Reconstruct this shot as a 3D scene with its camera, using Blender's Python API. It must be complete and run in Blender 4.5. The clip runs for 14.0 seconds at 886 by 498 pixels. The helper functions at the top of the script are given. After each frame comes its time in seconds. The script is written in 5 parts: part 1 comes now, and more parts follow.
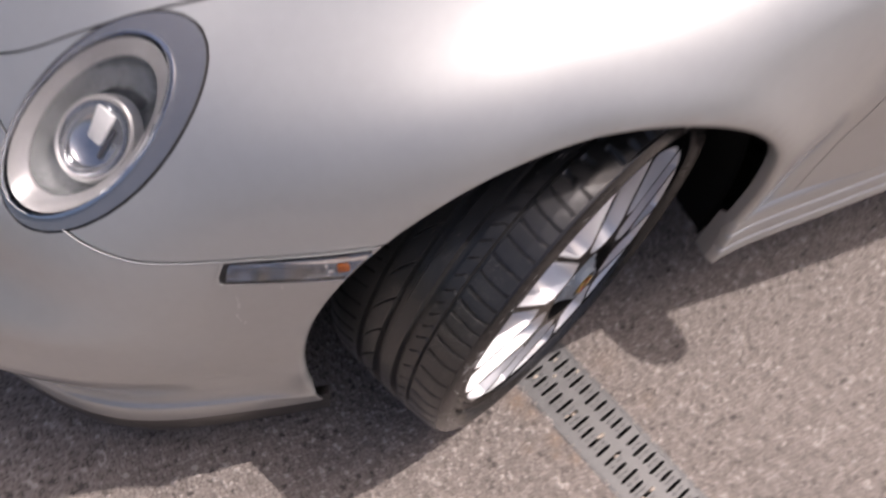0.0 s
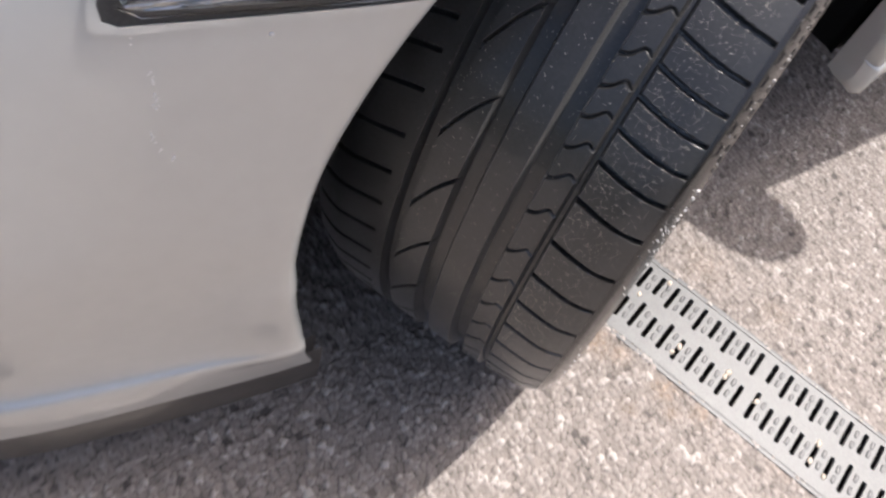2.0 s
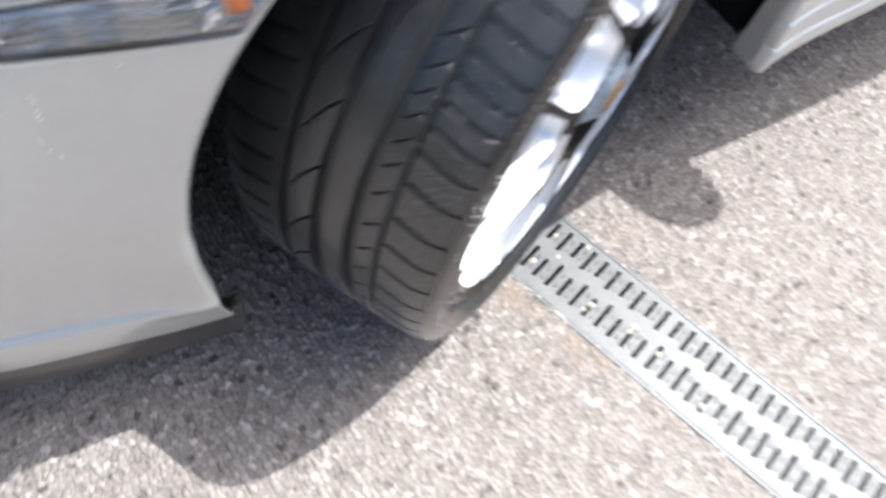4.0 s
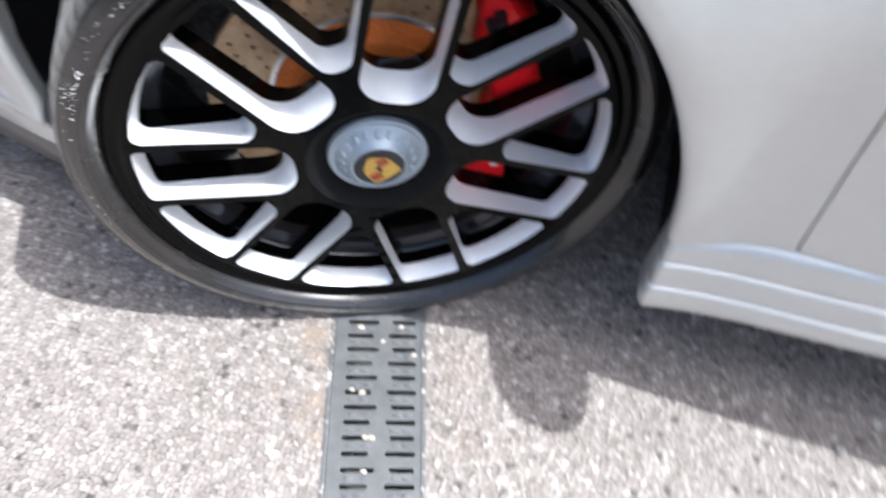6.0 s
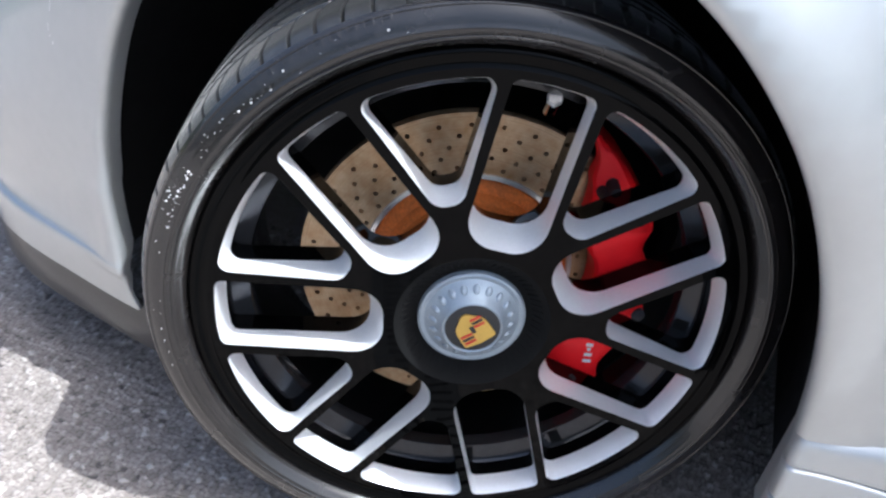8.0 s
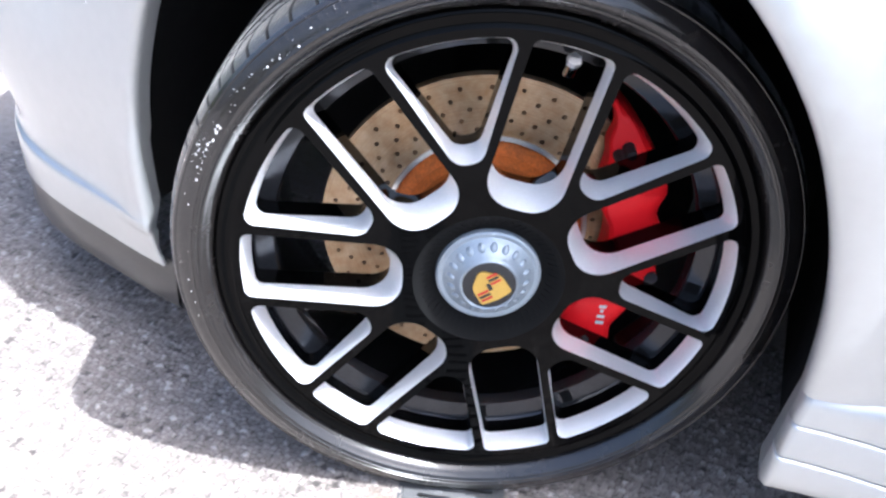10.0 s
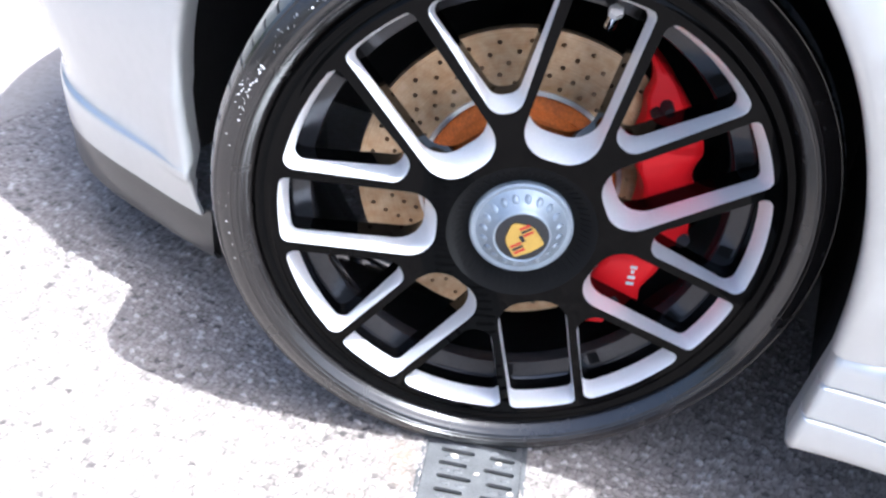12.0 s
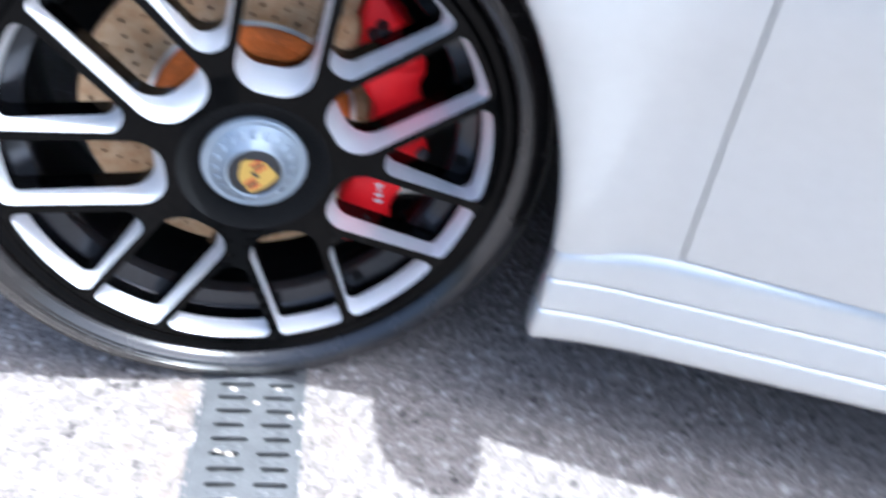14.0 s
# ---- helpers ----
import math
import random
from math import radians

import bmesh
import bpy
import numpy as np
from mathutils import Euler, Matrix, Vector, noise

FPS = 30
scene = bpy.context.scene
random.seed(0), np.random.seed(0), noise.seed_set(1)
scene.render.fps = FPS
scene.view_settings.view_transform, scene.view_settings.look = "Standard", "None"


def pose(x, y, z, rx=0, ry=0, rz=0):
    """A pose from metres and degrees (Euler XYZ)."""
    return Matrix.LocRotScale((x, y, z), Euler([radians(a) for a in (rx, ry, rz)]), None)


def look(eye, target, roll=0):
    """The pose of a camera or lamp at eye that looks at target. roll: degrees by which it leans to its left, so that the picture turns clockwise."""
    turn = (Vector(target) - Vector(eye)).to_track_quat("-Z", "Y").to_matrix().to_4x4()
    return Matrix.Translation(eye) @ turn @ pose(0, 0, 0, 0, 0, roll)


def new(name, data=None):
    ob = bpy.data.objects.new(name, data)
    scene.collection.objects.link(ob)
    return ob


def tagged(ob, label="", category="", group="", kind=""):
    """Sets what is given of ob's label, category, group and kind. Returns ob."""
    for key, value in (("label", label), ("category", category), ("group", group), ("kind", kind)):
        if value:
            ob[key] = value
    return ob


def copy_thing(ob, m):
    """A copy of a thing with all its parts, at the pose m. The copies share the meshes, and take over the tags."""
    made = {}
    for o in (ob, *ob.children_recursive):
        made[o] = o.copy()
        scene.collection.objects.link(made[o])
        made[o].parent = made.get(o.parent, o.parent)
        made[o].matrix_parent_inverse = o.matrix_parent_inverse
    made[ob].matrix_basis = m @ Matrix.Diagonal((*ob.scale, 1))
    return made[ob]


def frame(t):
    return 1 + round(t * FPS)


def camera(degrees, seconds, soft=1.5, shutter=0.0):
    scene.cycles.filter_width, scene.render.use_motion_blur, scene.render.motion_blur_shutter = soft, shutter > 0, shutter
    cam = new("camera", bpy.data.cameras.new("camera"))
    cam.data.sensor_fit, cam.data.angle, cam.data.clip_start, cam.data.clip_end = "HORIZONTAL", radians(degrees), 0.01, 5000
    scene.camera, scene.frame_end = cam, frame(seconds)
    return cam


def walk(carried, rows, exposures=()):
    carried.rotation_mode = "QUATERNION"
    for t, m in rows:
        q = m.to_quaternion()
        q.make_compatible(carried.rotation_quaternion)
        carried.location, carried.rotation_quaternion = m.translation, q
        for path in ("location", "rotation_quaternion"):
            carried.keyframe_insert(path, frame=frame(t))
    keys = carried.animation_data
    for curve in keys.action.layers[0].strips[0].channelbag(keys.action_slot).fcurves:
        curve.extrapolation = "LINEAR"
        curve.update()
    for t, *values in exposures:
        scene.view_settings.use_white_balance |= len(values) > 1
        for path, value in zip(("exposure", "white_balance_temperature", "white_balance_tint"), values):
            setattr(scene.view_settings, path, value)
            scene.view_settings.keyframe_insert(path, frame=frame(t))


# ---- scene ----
cam = camera(55.33, 14.0, soft=2.4, shutter=0.75)
ROWS = [
    (0.0, 0.5626, 0.4413, 1.4359, 30.69, -6.31, 155.26),
    (0.5, 0.5944, 0.3552, 1.2176, 29.32, -6.05, 150.19),
    (1.0, 0.5992, 0.2918, 0.9683, 27.94, -8.27, 145.88),
    (1.5, 0.6115, 0.2625, 0.8774, 29.95, -9.87, 145.32),
    (2.0, 0.5925, 0.2238, 0.8273, 31.92, -11.21, 145.10),
    (2.5, 0.5741, 0.1978, 0.7819, 32.71, -11.50, 143.07),
    (3.0, 0.5717, 0.2108, 0.7852, 32.34, -12.73, 143.25),
    (3.5, 0.5732, 0.2343, 0.8116, 31.91, -12.83, 143.74),
    (4.0, 0.5268, 0.3315, 0.9558, 28.88, -8.76, 146.54),
    (4.2, 0.4194, 0.4077, 1.0279, 28.09, -4.77, 146.59),
    (6.3, -0.1975, 0.5817, 0.9722, 39.70, -2.43, -160.58),
    (6.5, -0.1802, 0.5942, 0.8699, 44.44, -1.63, -159.17),
    (7.0, -0.1591, 0.6337, 0.7604, 52.19, -4.20, -154.71),
    (7.5, -0.1582, 0.6636, 0.8004, 54.68, -5.22, -156.54),
    (8.0, -0.1598, 0.6560, 0.8103, 57.63, -5.81, -159.62),
    (8.2, -0.1638, 0.6676, 0.8043, 57.35, -5.50, -159.39),
    (10.3, -0.1693, 0.6973, 0.8019, 56.17, -6.58, -157.58),
    (10.5, -0.1798, 0.7133, 0.7839, 57.31, -6.91, -156.57),
    (11.0, -0.1770, 0.7163, 0.7788, 56.79, -7.20, -156.19),
    (11.5, -0.1735, 0.7193, 0.7759, 56.13, -7.38, -155.70),
    (12.0, -0.1768, 0.7179, 0.7712, 55.50, -6.94, -155.54),
    (12.5, -0.1712, 0.7174, 0.7665, 54.73, -7.34, -155.49),
    (13.0, -0.1777, 0.7129, 0.7708, 54.33, -7.53, -155.76),
    (13.5, -0.2182, 0.6858, 0.7869, 53.94, -7.64, -161.78),
    (14.0, -0.2647, 0.6819, 0.8180, 50.23, -7.80, -168.64),
]
EXPOSURES = [(0.0, -0.48, 6450, 20), (0.5, -0.34, 6450, 20), (1.0, -0.08, 6450, 18), (1.5, 0.1, 6300, 15), (2.0, 0.36, 6150, 12),
             (2.5, 0.54, 6050, 8), (3.0, 0.7, 5850, 8), (4.0, 0.7, 5700, 6), (6.5, 0.76, 5450, 6), (7.5, 0.78, 5400, 6),
             (8.0, 0.76, 5400, 6), (10.5, 1.48, 5350, 9), (12.5, 1.4, 5250, 8), (13.5, 1.22, 5050, 7), (14.0, 1.3, 5050, 6)]
walk(cam, [(t, pose(x, y, z, rx, ry, rz)) for t, x, y, z, rx, ry, rz in ROWS], EXPOSURES)

# ---- daylight: a high sun from behind the front axle, clear sky ----
SUN = Vector((-0.51, 0.05, 1.0)).normalized()
world = bpy.data.worlds.new("sky")
world.use_nodes = True
scene.world = world
wn = world.node_tree.nodes
sky = wn.new("ShaderNodeTexSky")
sky.sky_type, sky.sun_disc = "NISHITA", False
sky.sun_elevation = math.asin(SUN.z)
sky.sun_rotation = math.atan2(SUN.x, SUN.y)
sky.air_density, sky.dust_density = 1.0, 8.0
world.node_tree.links.new(sky.outputs[0], wn["Background"].inputs[0])
wn["Background"].inputs[1].default_value = 0.163
sun_data = bpy.data.lights.new("sun", "SUN")
sun_data.energy, sun_data.angle, sun_data.color = 4.3, radians(0.55), (1.0, 0.935, 0.85)
sun = new("sun", sun_data)
sun.matrix_world = look(SUN * 20, (0, 0, 0))

# ---- materials ----
def material(name, base, rough=0.5, metal=0.0, coat=0.0, vary=0.12, scale=30.0, bump=0.0, bump_scale=200.0, spec=0.5, tint=None):
    """A surface with variation of tone at two scales, of gloss, and fine relief."""
    m = bpy.data.materials.new(name)
    m.use_nodes = True
    nt = m.node_tree
    n, l = nt.nodes, nt.links
    p = n["Principled BSDF"]
    tc = n.new("ShaderNodeTexCoord")
    big = n.new("ShaderNodeTexNoise")
    big.inputs["Scale"].default_value, big.inputs["Detail"].default_value = scale, 6
    small = n.new("ShaderNodeTexNoise")
    small.inputs["Scale"].default_value, small.inputs["Detail"].default_value = scale * 11, 3
    l.new(tc.outputs["Object"], big.inputs["Vector"])
    l.new(tc.outputs["Object"], small.inputs["Vector"])
    add = n.new("ShaderNodeMath")
    add.operation = "ADD"
    l.new(big.outputs[0], add.inputs[0])
    l.new(small.outputs[0], add.inputs[1])
    ramp = n.new("ShaderNodeMapRange")
    ramp.inputs["From Min"].default_value, ramp.inputs["From Max"].default_value = 0.6, 1.4
    l.new(add.outputs[0], ramp.inputs["Value"])
    mix = n.new("ShaderNodeMix")
    mix.data_type = "RGBA"
    dark = tint or tuple(c * (1 - vary) for c in base)
    light = tuple(min(1, c * (1 + vary)) for c in base)
    mix.inputs[6].default_value, mix.inputs[7].default_value = (*dark, 1), (*light, 1)
    l.new(ramp.outputs[0], mix.inputs[0])
    l.new(mix.outputs[2], p.inputs["Base Color"])
    rr = n.new("ShaderNodeMapRange")
    rr.inputs["To Min"].default_value, rr.inputs["To Max"].default_value = rough * 0.8, min(1, rough * 1.2)
    l.new(big.outputs[0], rr.inputs["Value"])
    l.new(rr.outputs[0], p.inputs["Roughness"])
    p.inputs["Metallic"].default_value = metal
    p.inputs["Specular IOR Level"].default_value = spec
    p.inputs["Coat Weight"].default_value, p.inputs["Coat Roughness"].default_value = coat, 0.04
    if bump:
        fine = n.new("ShaderNodeTexNoise")
        fine.inputs["Scale"].default_value, fine.inputs["Detail"].default_value = bump_scale, 4
        l.new(tc.outputs["Object"], fine.inputs["Vector"])
        b = n.new("ShaderNodeBump")
        b.inputs["Strength"].default_value, b.inputs["Distance"].default_value = 1.0, bump
        l.new(fine.outputs[0], b.inputs["Height"])
        l.new(b.outputs[0], p.inputs["Normal"])
    return m


def car_paint():
    """Silver metallic: flakes under a clear coat, with light dust."""
    m = material("silver_paint", (0.55, 0.565, 0.56), 0.56, 0.80, 1.0, 0.03, 6.0)
    n, l = m.node_tree.nodes, m.node_tree.links
    tc = n.new("ShaderNodeTexCoord")
    v = n.new("ShaderNodeTexVoronoi")
    v.inputs["Scale"].default_value = 2600
    l.new(tc.outputs["Object"], v.inputs["Vector"])
    s = n.new("ShaderNodeSeparateColor")
    l.new(v.outputs["Color"], s.inputs[0])
    b = n.new("ShaderNodeBump")
    b.inputs["Strength"].default_value, b.inputs["Distance"].default_value = 0.12, 0.0003
    l.new(s.outputs[0], b.inputs["Height"])
    l.new(b.outputs[0], n["Principled BSDF"].inputs["Normal"])
    return m


def scored_steel():
    """Brake-disc steel with circular score marks and a film of rust."""
    m = material("disc_steel", (0.70, 0.53, 0.34), 0.40, 0.5, vary=0.2, scale=11, tint=(0.52, 0.29, 0.12))
    n, l = m.node_tree.nodes, m.node_tree.links
    tc = n.new("ShaderNodeTexCoord")
    flat = n.new("ShaderNodeVectorMath")
    flat.operation = "MULTIPLY"
    flat.inputs[1].default_value = (1, 0, 1)
    l.new(tc.outputs["Object"], flat.inputs[0])
    far = n.new("ShaderNodeVectorMath")
    far.operation = "LENGTH"
    l.new(flat.outputs[0], far.inputs[0])
    rings = n.new("ShaderNodeTexNoise")
    rings.noise_dimensions = "1D"
    rings.inputs["Scale"].default_value, rings.inputs["Detail"].default_value = 700, 3
    l.new(far.outputs["Value"], rings.inputs["W"])
    b = n.new("ShaderNodeBump")
    b.inputs["Strength"].default_value, b.inputs["Distance"].default_value = 0.6, 0.0006
    l.new(rings.outputs[0], b.inputs["Height"])
    p = n["Principled BSDF"]
    l.new(b.outputs[0], p.inputs["Normal"])
    old = p.inputs["Base Color"].links[0].from_socket
    mix = n.new("ShaderNodeMix")
    mix.data_type, mix.blend_type = "RGBA", "MULTIPLY"
    mix.inputs[0].default_value = 0.5
    l.new(old, mix.inputs[6])
    l.new(rings.outputs[0], mix.inputs[7])
    l.new(mix.outputs[2], p.inputs["Base Color"])
    return m


PAINT = car_paint()
BLACK_PLASTIC = material("black_plastic", (0.022, 0.022, 0.023), 0.6, bump=0.0004, bump_scale=500)
LIP_PLASTIC = material("black_lip_plastic", (0.034, 0.032, 0.030), 0.32, vary=0.25, coat=0.3, bump=0.0001)
LINER = material("liner", (0.006, 0.006, 0.006), 0.9, spec=0.15)
RUBBER = material("tyre_rubber", (0.018, 0.0175, 0.017), 0.34, vary=0.7, scale=42, coat=0.30, bump=0.0002, bump_scale=1900, spec=0.8, tint=(0.005, 0.005, 0.005))
RUBBER.node_tree.nodes["Principled BSDF"].inputs["Sheen Weight"].default_value = 0.15
RUBBER.node_tree.nodes["Principled BSDF"].inputs["Sheen Roughness"].default_value = 0.35
SIDEWALL = material("sidewall_rubber", (0.014, 0.0125, 0.012), 0.26, coat=0.42, vary=0.3, scale=40, bump=0.0001, bump_scale=500, spec=0.55)
RIM_BLACK = material("gloss_black_rim", (0.0015, 0.0015, 0.0016), 0.05, vary=0.3, scale=14, spec=0.09)
RIM_SILVER = material("silver_pocket", (0.88, 0.89, 0.91), 0.34, 0.42, 0.3, vary=0.05)
BARREL = material("barrel_black", (0.008, 0.008, 0.0085), 0.07, vary=0.3, spec=0.6, coat=0.5)
BAND = material("barrel_band", (0.035, 0.036, 0.04), 0.12, 0.4, vary=0.2)
STEEL = scored_steel()
RUST = material("rust", (0.82, 0.215, 0.03), 0.75, vary=0.2, scale=30, bump=0.0008, bump_scale=300, tint=(0.48, 0.12, 0.02))
RED = material("caliper_red", (0.99, 0.010, 0.016), 0.42, vary=0.06, spec=0.3)
WHITE = material("white_lettering", (0.8, 0.8, 0.8), 0.4)
NUT = material("anodised_nut", (0.33, 0.38, 0.43), 0.46, 0.5, vary=0.12, scale=60)
GOLD = material("gold_badge", (0.62, 0.42, 0.10), 0.35, 0.6, vary=0.1, scale=90)
BADGE_RED = material("badge_red", (0.50, 0.03, 0.02), 0.4)
CHROME = material("chrome", (0.85, 0.86, 0.88), 0.08, 1.0, vary=0.03)
LAMP_GREY = material("lamp_grey", (0.36, 0.36, 0.365), 0.20, 0.75, 1.0, vary=0.08, scale=12)
SATIN = material("satin_reflector", (0.55, 0.54, 0.535), 0.36, 0.6, 0.3, vary=0.12, scale=25)
COLLAR = material("bright_steel", (0.7, 0.7, 0.7), 0.3, 0.8, vary=0.15, scale=30)
BOWL = material("lamp_bowl", (0.68, 0.70, 0.70), 0.24, 0.8, vary=0.2, scale=25)
REFLECTOR = material("reflector", (0.75, 0.77, 0.8), 0.14, 1.0, vary=0.1)
DARK_METAL = material("dark_metal", (0.10, 0.10, 0.11), 0.3, 0.6)
GALVANISED = material("galvanised_steel", (0.125, 0.125, 0.124), 0.5, 0.2, vary=0.3, scale=40, bump=0.0003, bump_scale=260)
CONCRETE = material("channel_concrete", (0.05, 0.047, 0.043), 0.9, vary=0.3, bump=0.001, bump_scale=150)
PROJECTOR = material("projector_glass", (0.55, 0.57, 0.60), 0.10, 0.9)
DARK_GLASS = material("dark_glass", (0.02, 0.024, 0.024), 0.05, vary=0.1, spec=0.6)
TAIL_RED = material("tail_red", (0.4, 0.01, 0.01), 0.15)
AMBER = material("amber_bulb", (0.42, 0.11, 0.02), 0.25, coat=0.5)
LEAF = material("hedge_leaf", (0.055, 0.085, 0.025), 0.5, vary=0.4, scale=8)
MARKER_MIRROR = material("marker_mirror", (0.42, 0.43, 0.43), 0.09, 1.0, vary=0.15, scale=20)
# pale tone for the dried drip trail and for painted glints on the tyre
DROPS_AND_GLINTS = material("dried_drops_and_glints", (0.80, 0.80, 0.80), 0.5, 0.6, vary=0.05)
PEBBLE = material("pebble", (0.55, 0.47, 0.38), 0.7, vary=0.2, scale=90)


def glass_material(name, colour=(1, 1, 1), rough=0.0, ior=1.45):
    m = bpy.data.materials.new(name)
    m.use_nodes = True
    p = m.node_tree.nodes["Principled BSDF"]
    p.inputs["Base Color"].default_value = (*colour, 1)
    p.inputs["Transmission Weight"].default_value = 1.0
    p.inputs["Roughness"].default_value = rough
    p.inputs["IOR"].default_value = ior
    return m


GLASS = glass_material("clear_lens", (0.97, 0.98, 1.0), 0.0, 1.4)
WATER = glass_material("water", (1, 1, 1), 0.0, 1.33)
SAND = material("sand_grains", (0.62, 0.56, 0.48), 0.5, vary=0.25, scale=200)


def asphalt():
    """Worn asphalt with exposed pale and brownish chippings."""
    m = bpy.data.materials.new("asphalt")
    m.use_nodes = True
    n, l = m.node_tree.nodes, m.node_tree.links
    p = n["Principled BSDF"]
    tc = n.new("ShaderNodeTexCoord")
    at = n.new("ShaderNodeAttribute")
    at.attribute_name = "stone"
    far = n.new("ShaderNodeTexVoronoi")
    far.inputs["Scale"].default_value = 110
    l.new(tc.outputs["Object"], far.inputs["Vector"])
    sep = n.new("ShaderNodeSeparateColor")
    l.new(far.outputs["Color"], sep.inputs[0])
    stone = n.new("ShaderNodeMath")
    stone.operation = "ADD"
    l.new(at.outputs["Fac"], stone.inputs[0])
    half = n.new("ShaderNodeMath")
    half.operation = "MULTIPLY"
    half.inputs[1].default_value = 0.22
    l.new(sep.outputs[0], half.inputs[0])
    l.new(half.outputs[0], stone.inputs[1])
    ramp = n.new("ShaderNodeValToRGB")
    e = ramp.color_ramp.elements
    e[0].position, e[0].color = 0.0, (0.060, 0.052, 0.047, 1)
    e[1].position, e[1].color = 1.0, (0.42, 0.382, 0.35, 1)
    for pos, c in ((0.25, (0.182, 0.157, 0.139, 1)), (0.55, (0.247, 0.216, 0.194, 1)), (0.8, (0.302, 0.267, 0.242, 1))):
        q = e.new(pos)
        q.color = c
    l.new(stone.outputs[0], ramp.inputs[0])
    stain = n.new("ShaderNodeTexNoise")
    stain.inputs["Scale"].default_value, stain.inputs["Detail"].default_value = 3.5, 7
    l.new(tc.outputs["Object"], stain.inputs["Vector"])
    mr = n.new("ShaderNodeMapRange")
    mr.inputs["To Min"].default_value, mr.inputs["To Max"].default_value = 0.85, 1.15
    l.new(stain.outputs[0], mr.inputs["Value"])
    mul = n.new("ShaderNodeMix")
    mul.data_type, mul.blend_type = "RGBA", "MULTIPLY"
    mul.inputs[0].default_value = 1
    l.new(ramp.outputs[0], mul.inputs[6])
    l.new(mr.outputs[0], mul.inputs[7])
    soil = n.new("ShaderNodeAttribute")
    soil.attribute_name = "soil"
    brown = n.new("ShaderNodeMix")
    brown.data_type = "RGBA"
    brown.inputs[7].default_value = (0.26, 0.175, 0.105, 1)
    l.new(soil.outputs["Fac"], brown.inputs[0])
    l.new(mul.outputs[2], brown.inputs[6])
    l.new(brown.outputs[2], p.inputs["Base Color"])
    p.inputs["Roughness"].default_value = 0.75
    fine = n.new("ShaderNodeTexNoise")
    fine.inputs["Scale"].default_value, fine.inputs["Detail"].default_value = 420, 5
    l.new(tc.outputs["Object"], fine.inputs["Vector"])
    b = n.new("ShaderNodeBump")
    b.inputs["Strength"].default_value, b.inputs["Distance"].default_value = 0.6, 0.0010
    l.new(fine.outputs[0], b.inputs["Height"])
    l.new(b.outputs[0], p.inputs["Normal"])
    return m


ASPHALT = asphalt()


# ---- building helpers ----
def finish(ob, mat, smooth=True, angle=35):
    ob.data.materials.append(mat)
    if smooth:
        ob.data.polygons.foreach_set("use_smooth", [True] * len(ob.data.polygons))
        ob.data.set_sharp_from_angle(angle=radians(angle))
    return ob


def part(name, bm, mat, parent=None, label="", smooth=True, angle=35):
    """One mesh object out of a bmesh, under a thing or a part."""
    bm.normal_update()
    me = bpy.data.meshes.new(name)
    bm.to_mesh(me)
    bm.free()
    ob = new(name, me)
    ob.parent = parent
    finish(ob, mat, smooth, angle)
    return tagged(ob, label)


def pydata(name, verts, faces, mat, parent=None, label="", smooth=True, angle=35):
    me = bpy.data.meshes.new(name)
    me.from_pydata(verts, [], faces)
    me.update()
    ob = new(name, me)
    ob.parent = parent
    finish(ob, mat, smooth, angle)
    return tagged(ob, label)


def spun(profile, steps=128, a0=0.0, a1=360.0, closed=False):
    """Turns a profile of (radius, out) about the wheel's axle, the local y."""
    bm = bmesh.new()
    whole = abs(a1 - a0) >= 360
    rings = []
    for k in range(steps if whole else steps + 1):
        a = radians(a0 + (a1 - a0) * k / steps)
        rings.append([bm.verts.new((r * math.cos(a), y, r * math.sin(a))) for r, y in profile])
    m = len(profile)
    for k in range(steps):
        p, q = rings[k], rings[(k + 1) % len(rings)]
        for j in range(m if closed else m - 1):
            bm.faces.new((p[j], p[(j + 1) % m], q[(j + 1) % m], q[j]))
    return bm


def box(bm, x0, x1, y0, y1, z0, z1, bevel=0.0):
    r = bmesh.ops.create_cube(bm, size=1)
    for v in r["verts"]:
        v.co = Vector((x0 + (v.co.x + 0.5) * (x1 - x0), y0 + (v.co.y + 0.5) * (y1 - y0), z0 + (v.co.z + 0.5) * (z1 - z0)))
    if bevel:
        edges = list({e for v in r["verts"] for e in v.link_edges})
        bmesh.ops.bevel(bm, geom=edges, offset=bevel, segments=2, affect="EDGES", profile=0.5)
    return bm


def fillet(corners, radii, n=7):
    """A closed polygon with rounded corners; n+1 points for each corner."""
    out = []
    m = len(corners)
    for i in range(m):
        p, a, b = Vector(corners[i]), Vector(corners[i - 1]), Vector(corners[(i + 1) % m])
        u, w = (a - p).normalized(), (b - p).normalized()
        half = math.acos(max(-1, min(1, u.dot(w)))) / 2
        r = min(radii[i], 0.49 * min((a - p).length, (b - p).length) * math.tan(half))
        c = p + (u + w).normalized() * (r / math.sin(half))
        s, t = p + u * (r / math.tan(half)) - c, p + w * (r / math.tan(half)) - c
        a0, a1 = math.atan2(s.y, s.x), math.atan2(t.y, t.x)
        d = (a1 - a0 + math.pi) % (2 * math.pi) - math.pi
        out += [(c.x + r * math.cos(a0 + d * k / n), c.y + r * math.sin(a0 + d * k / n)) for k in range(n + 1)]
    return out


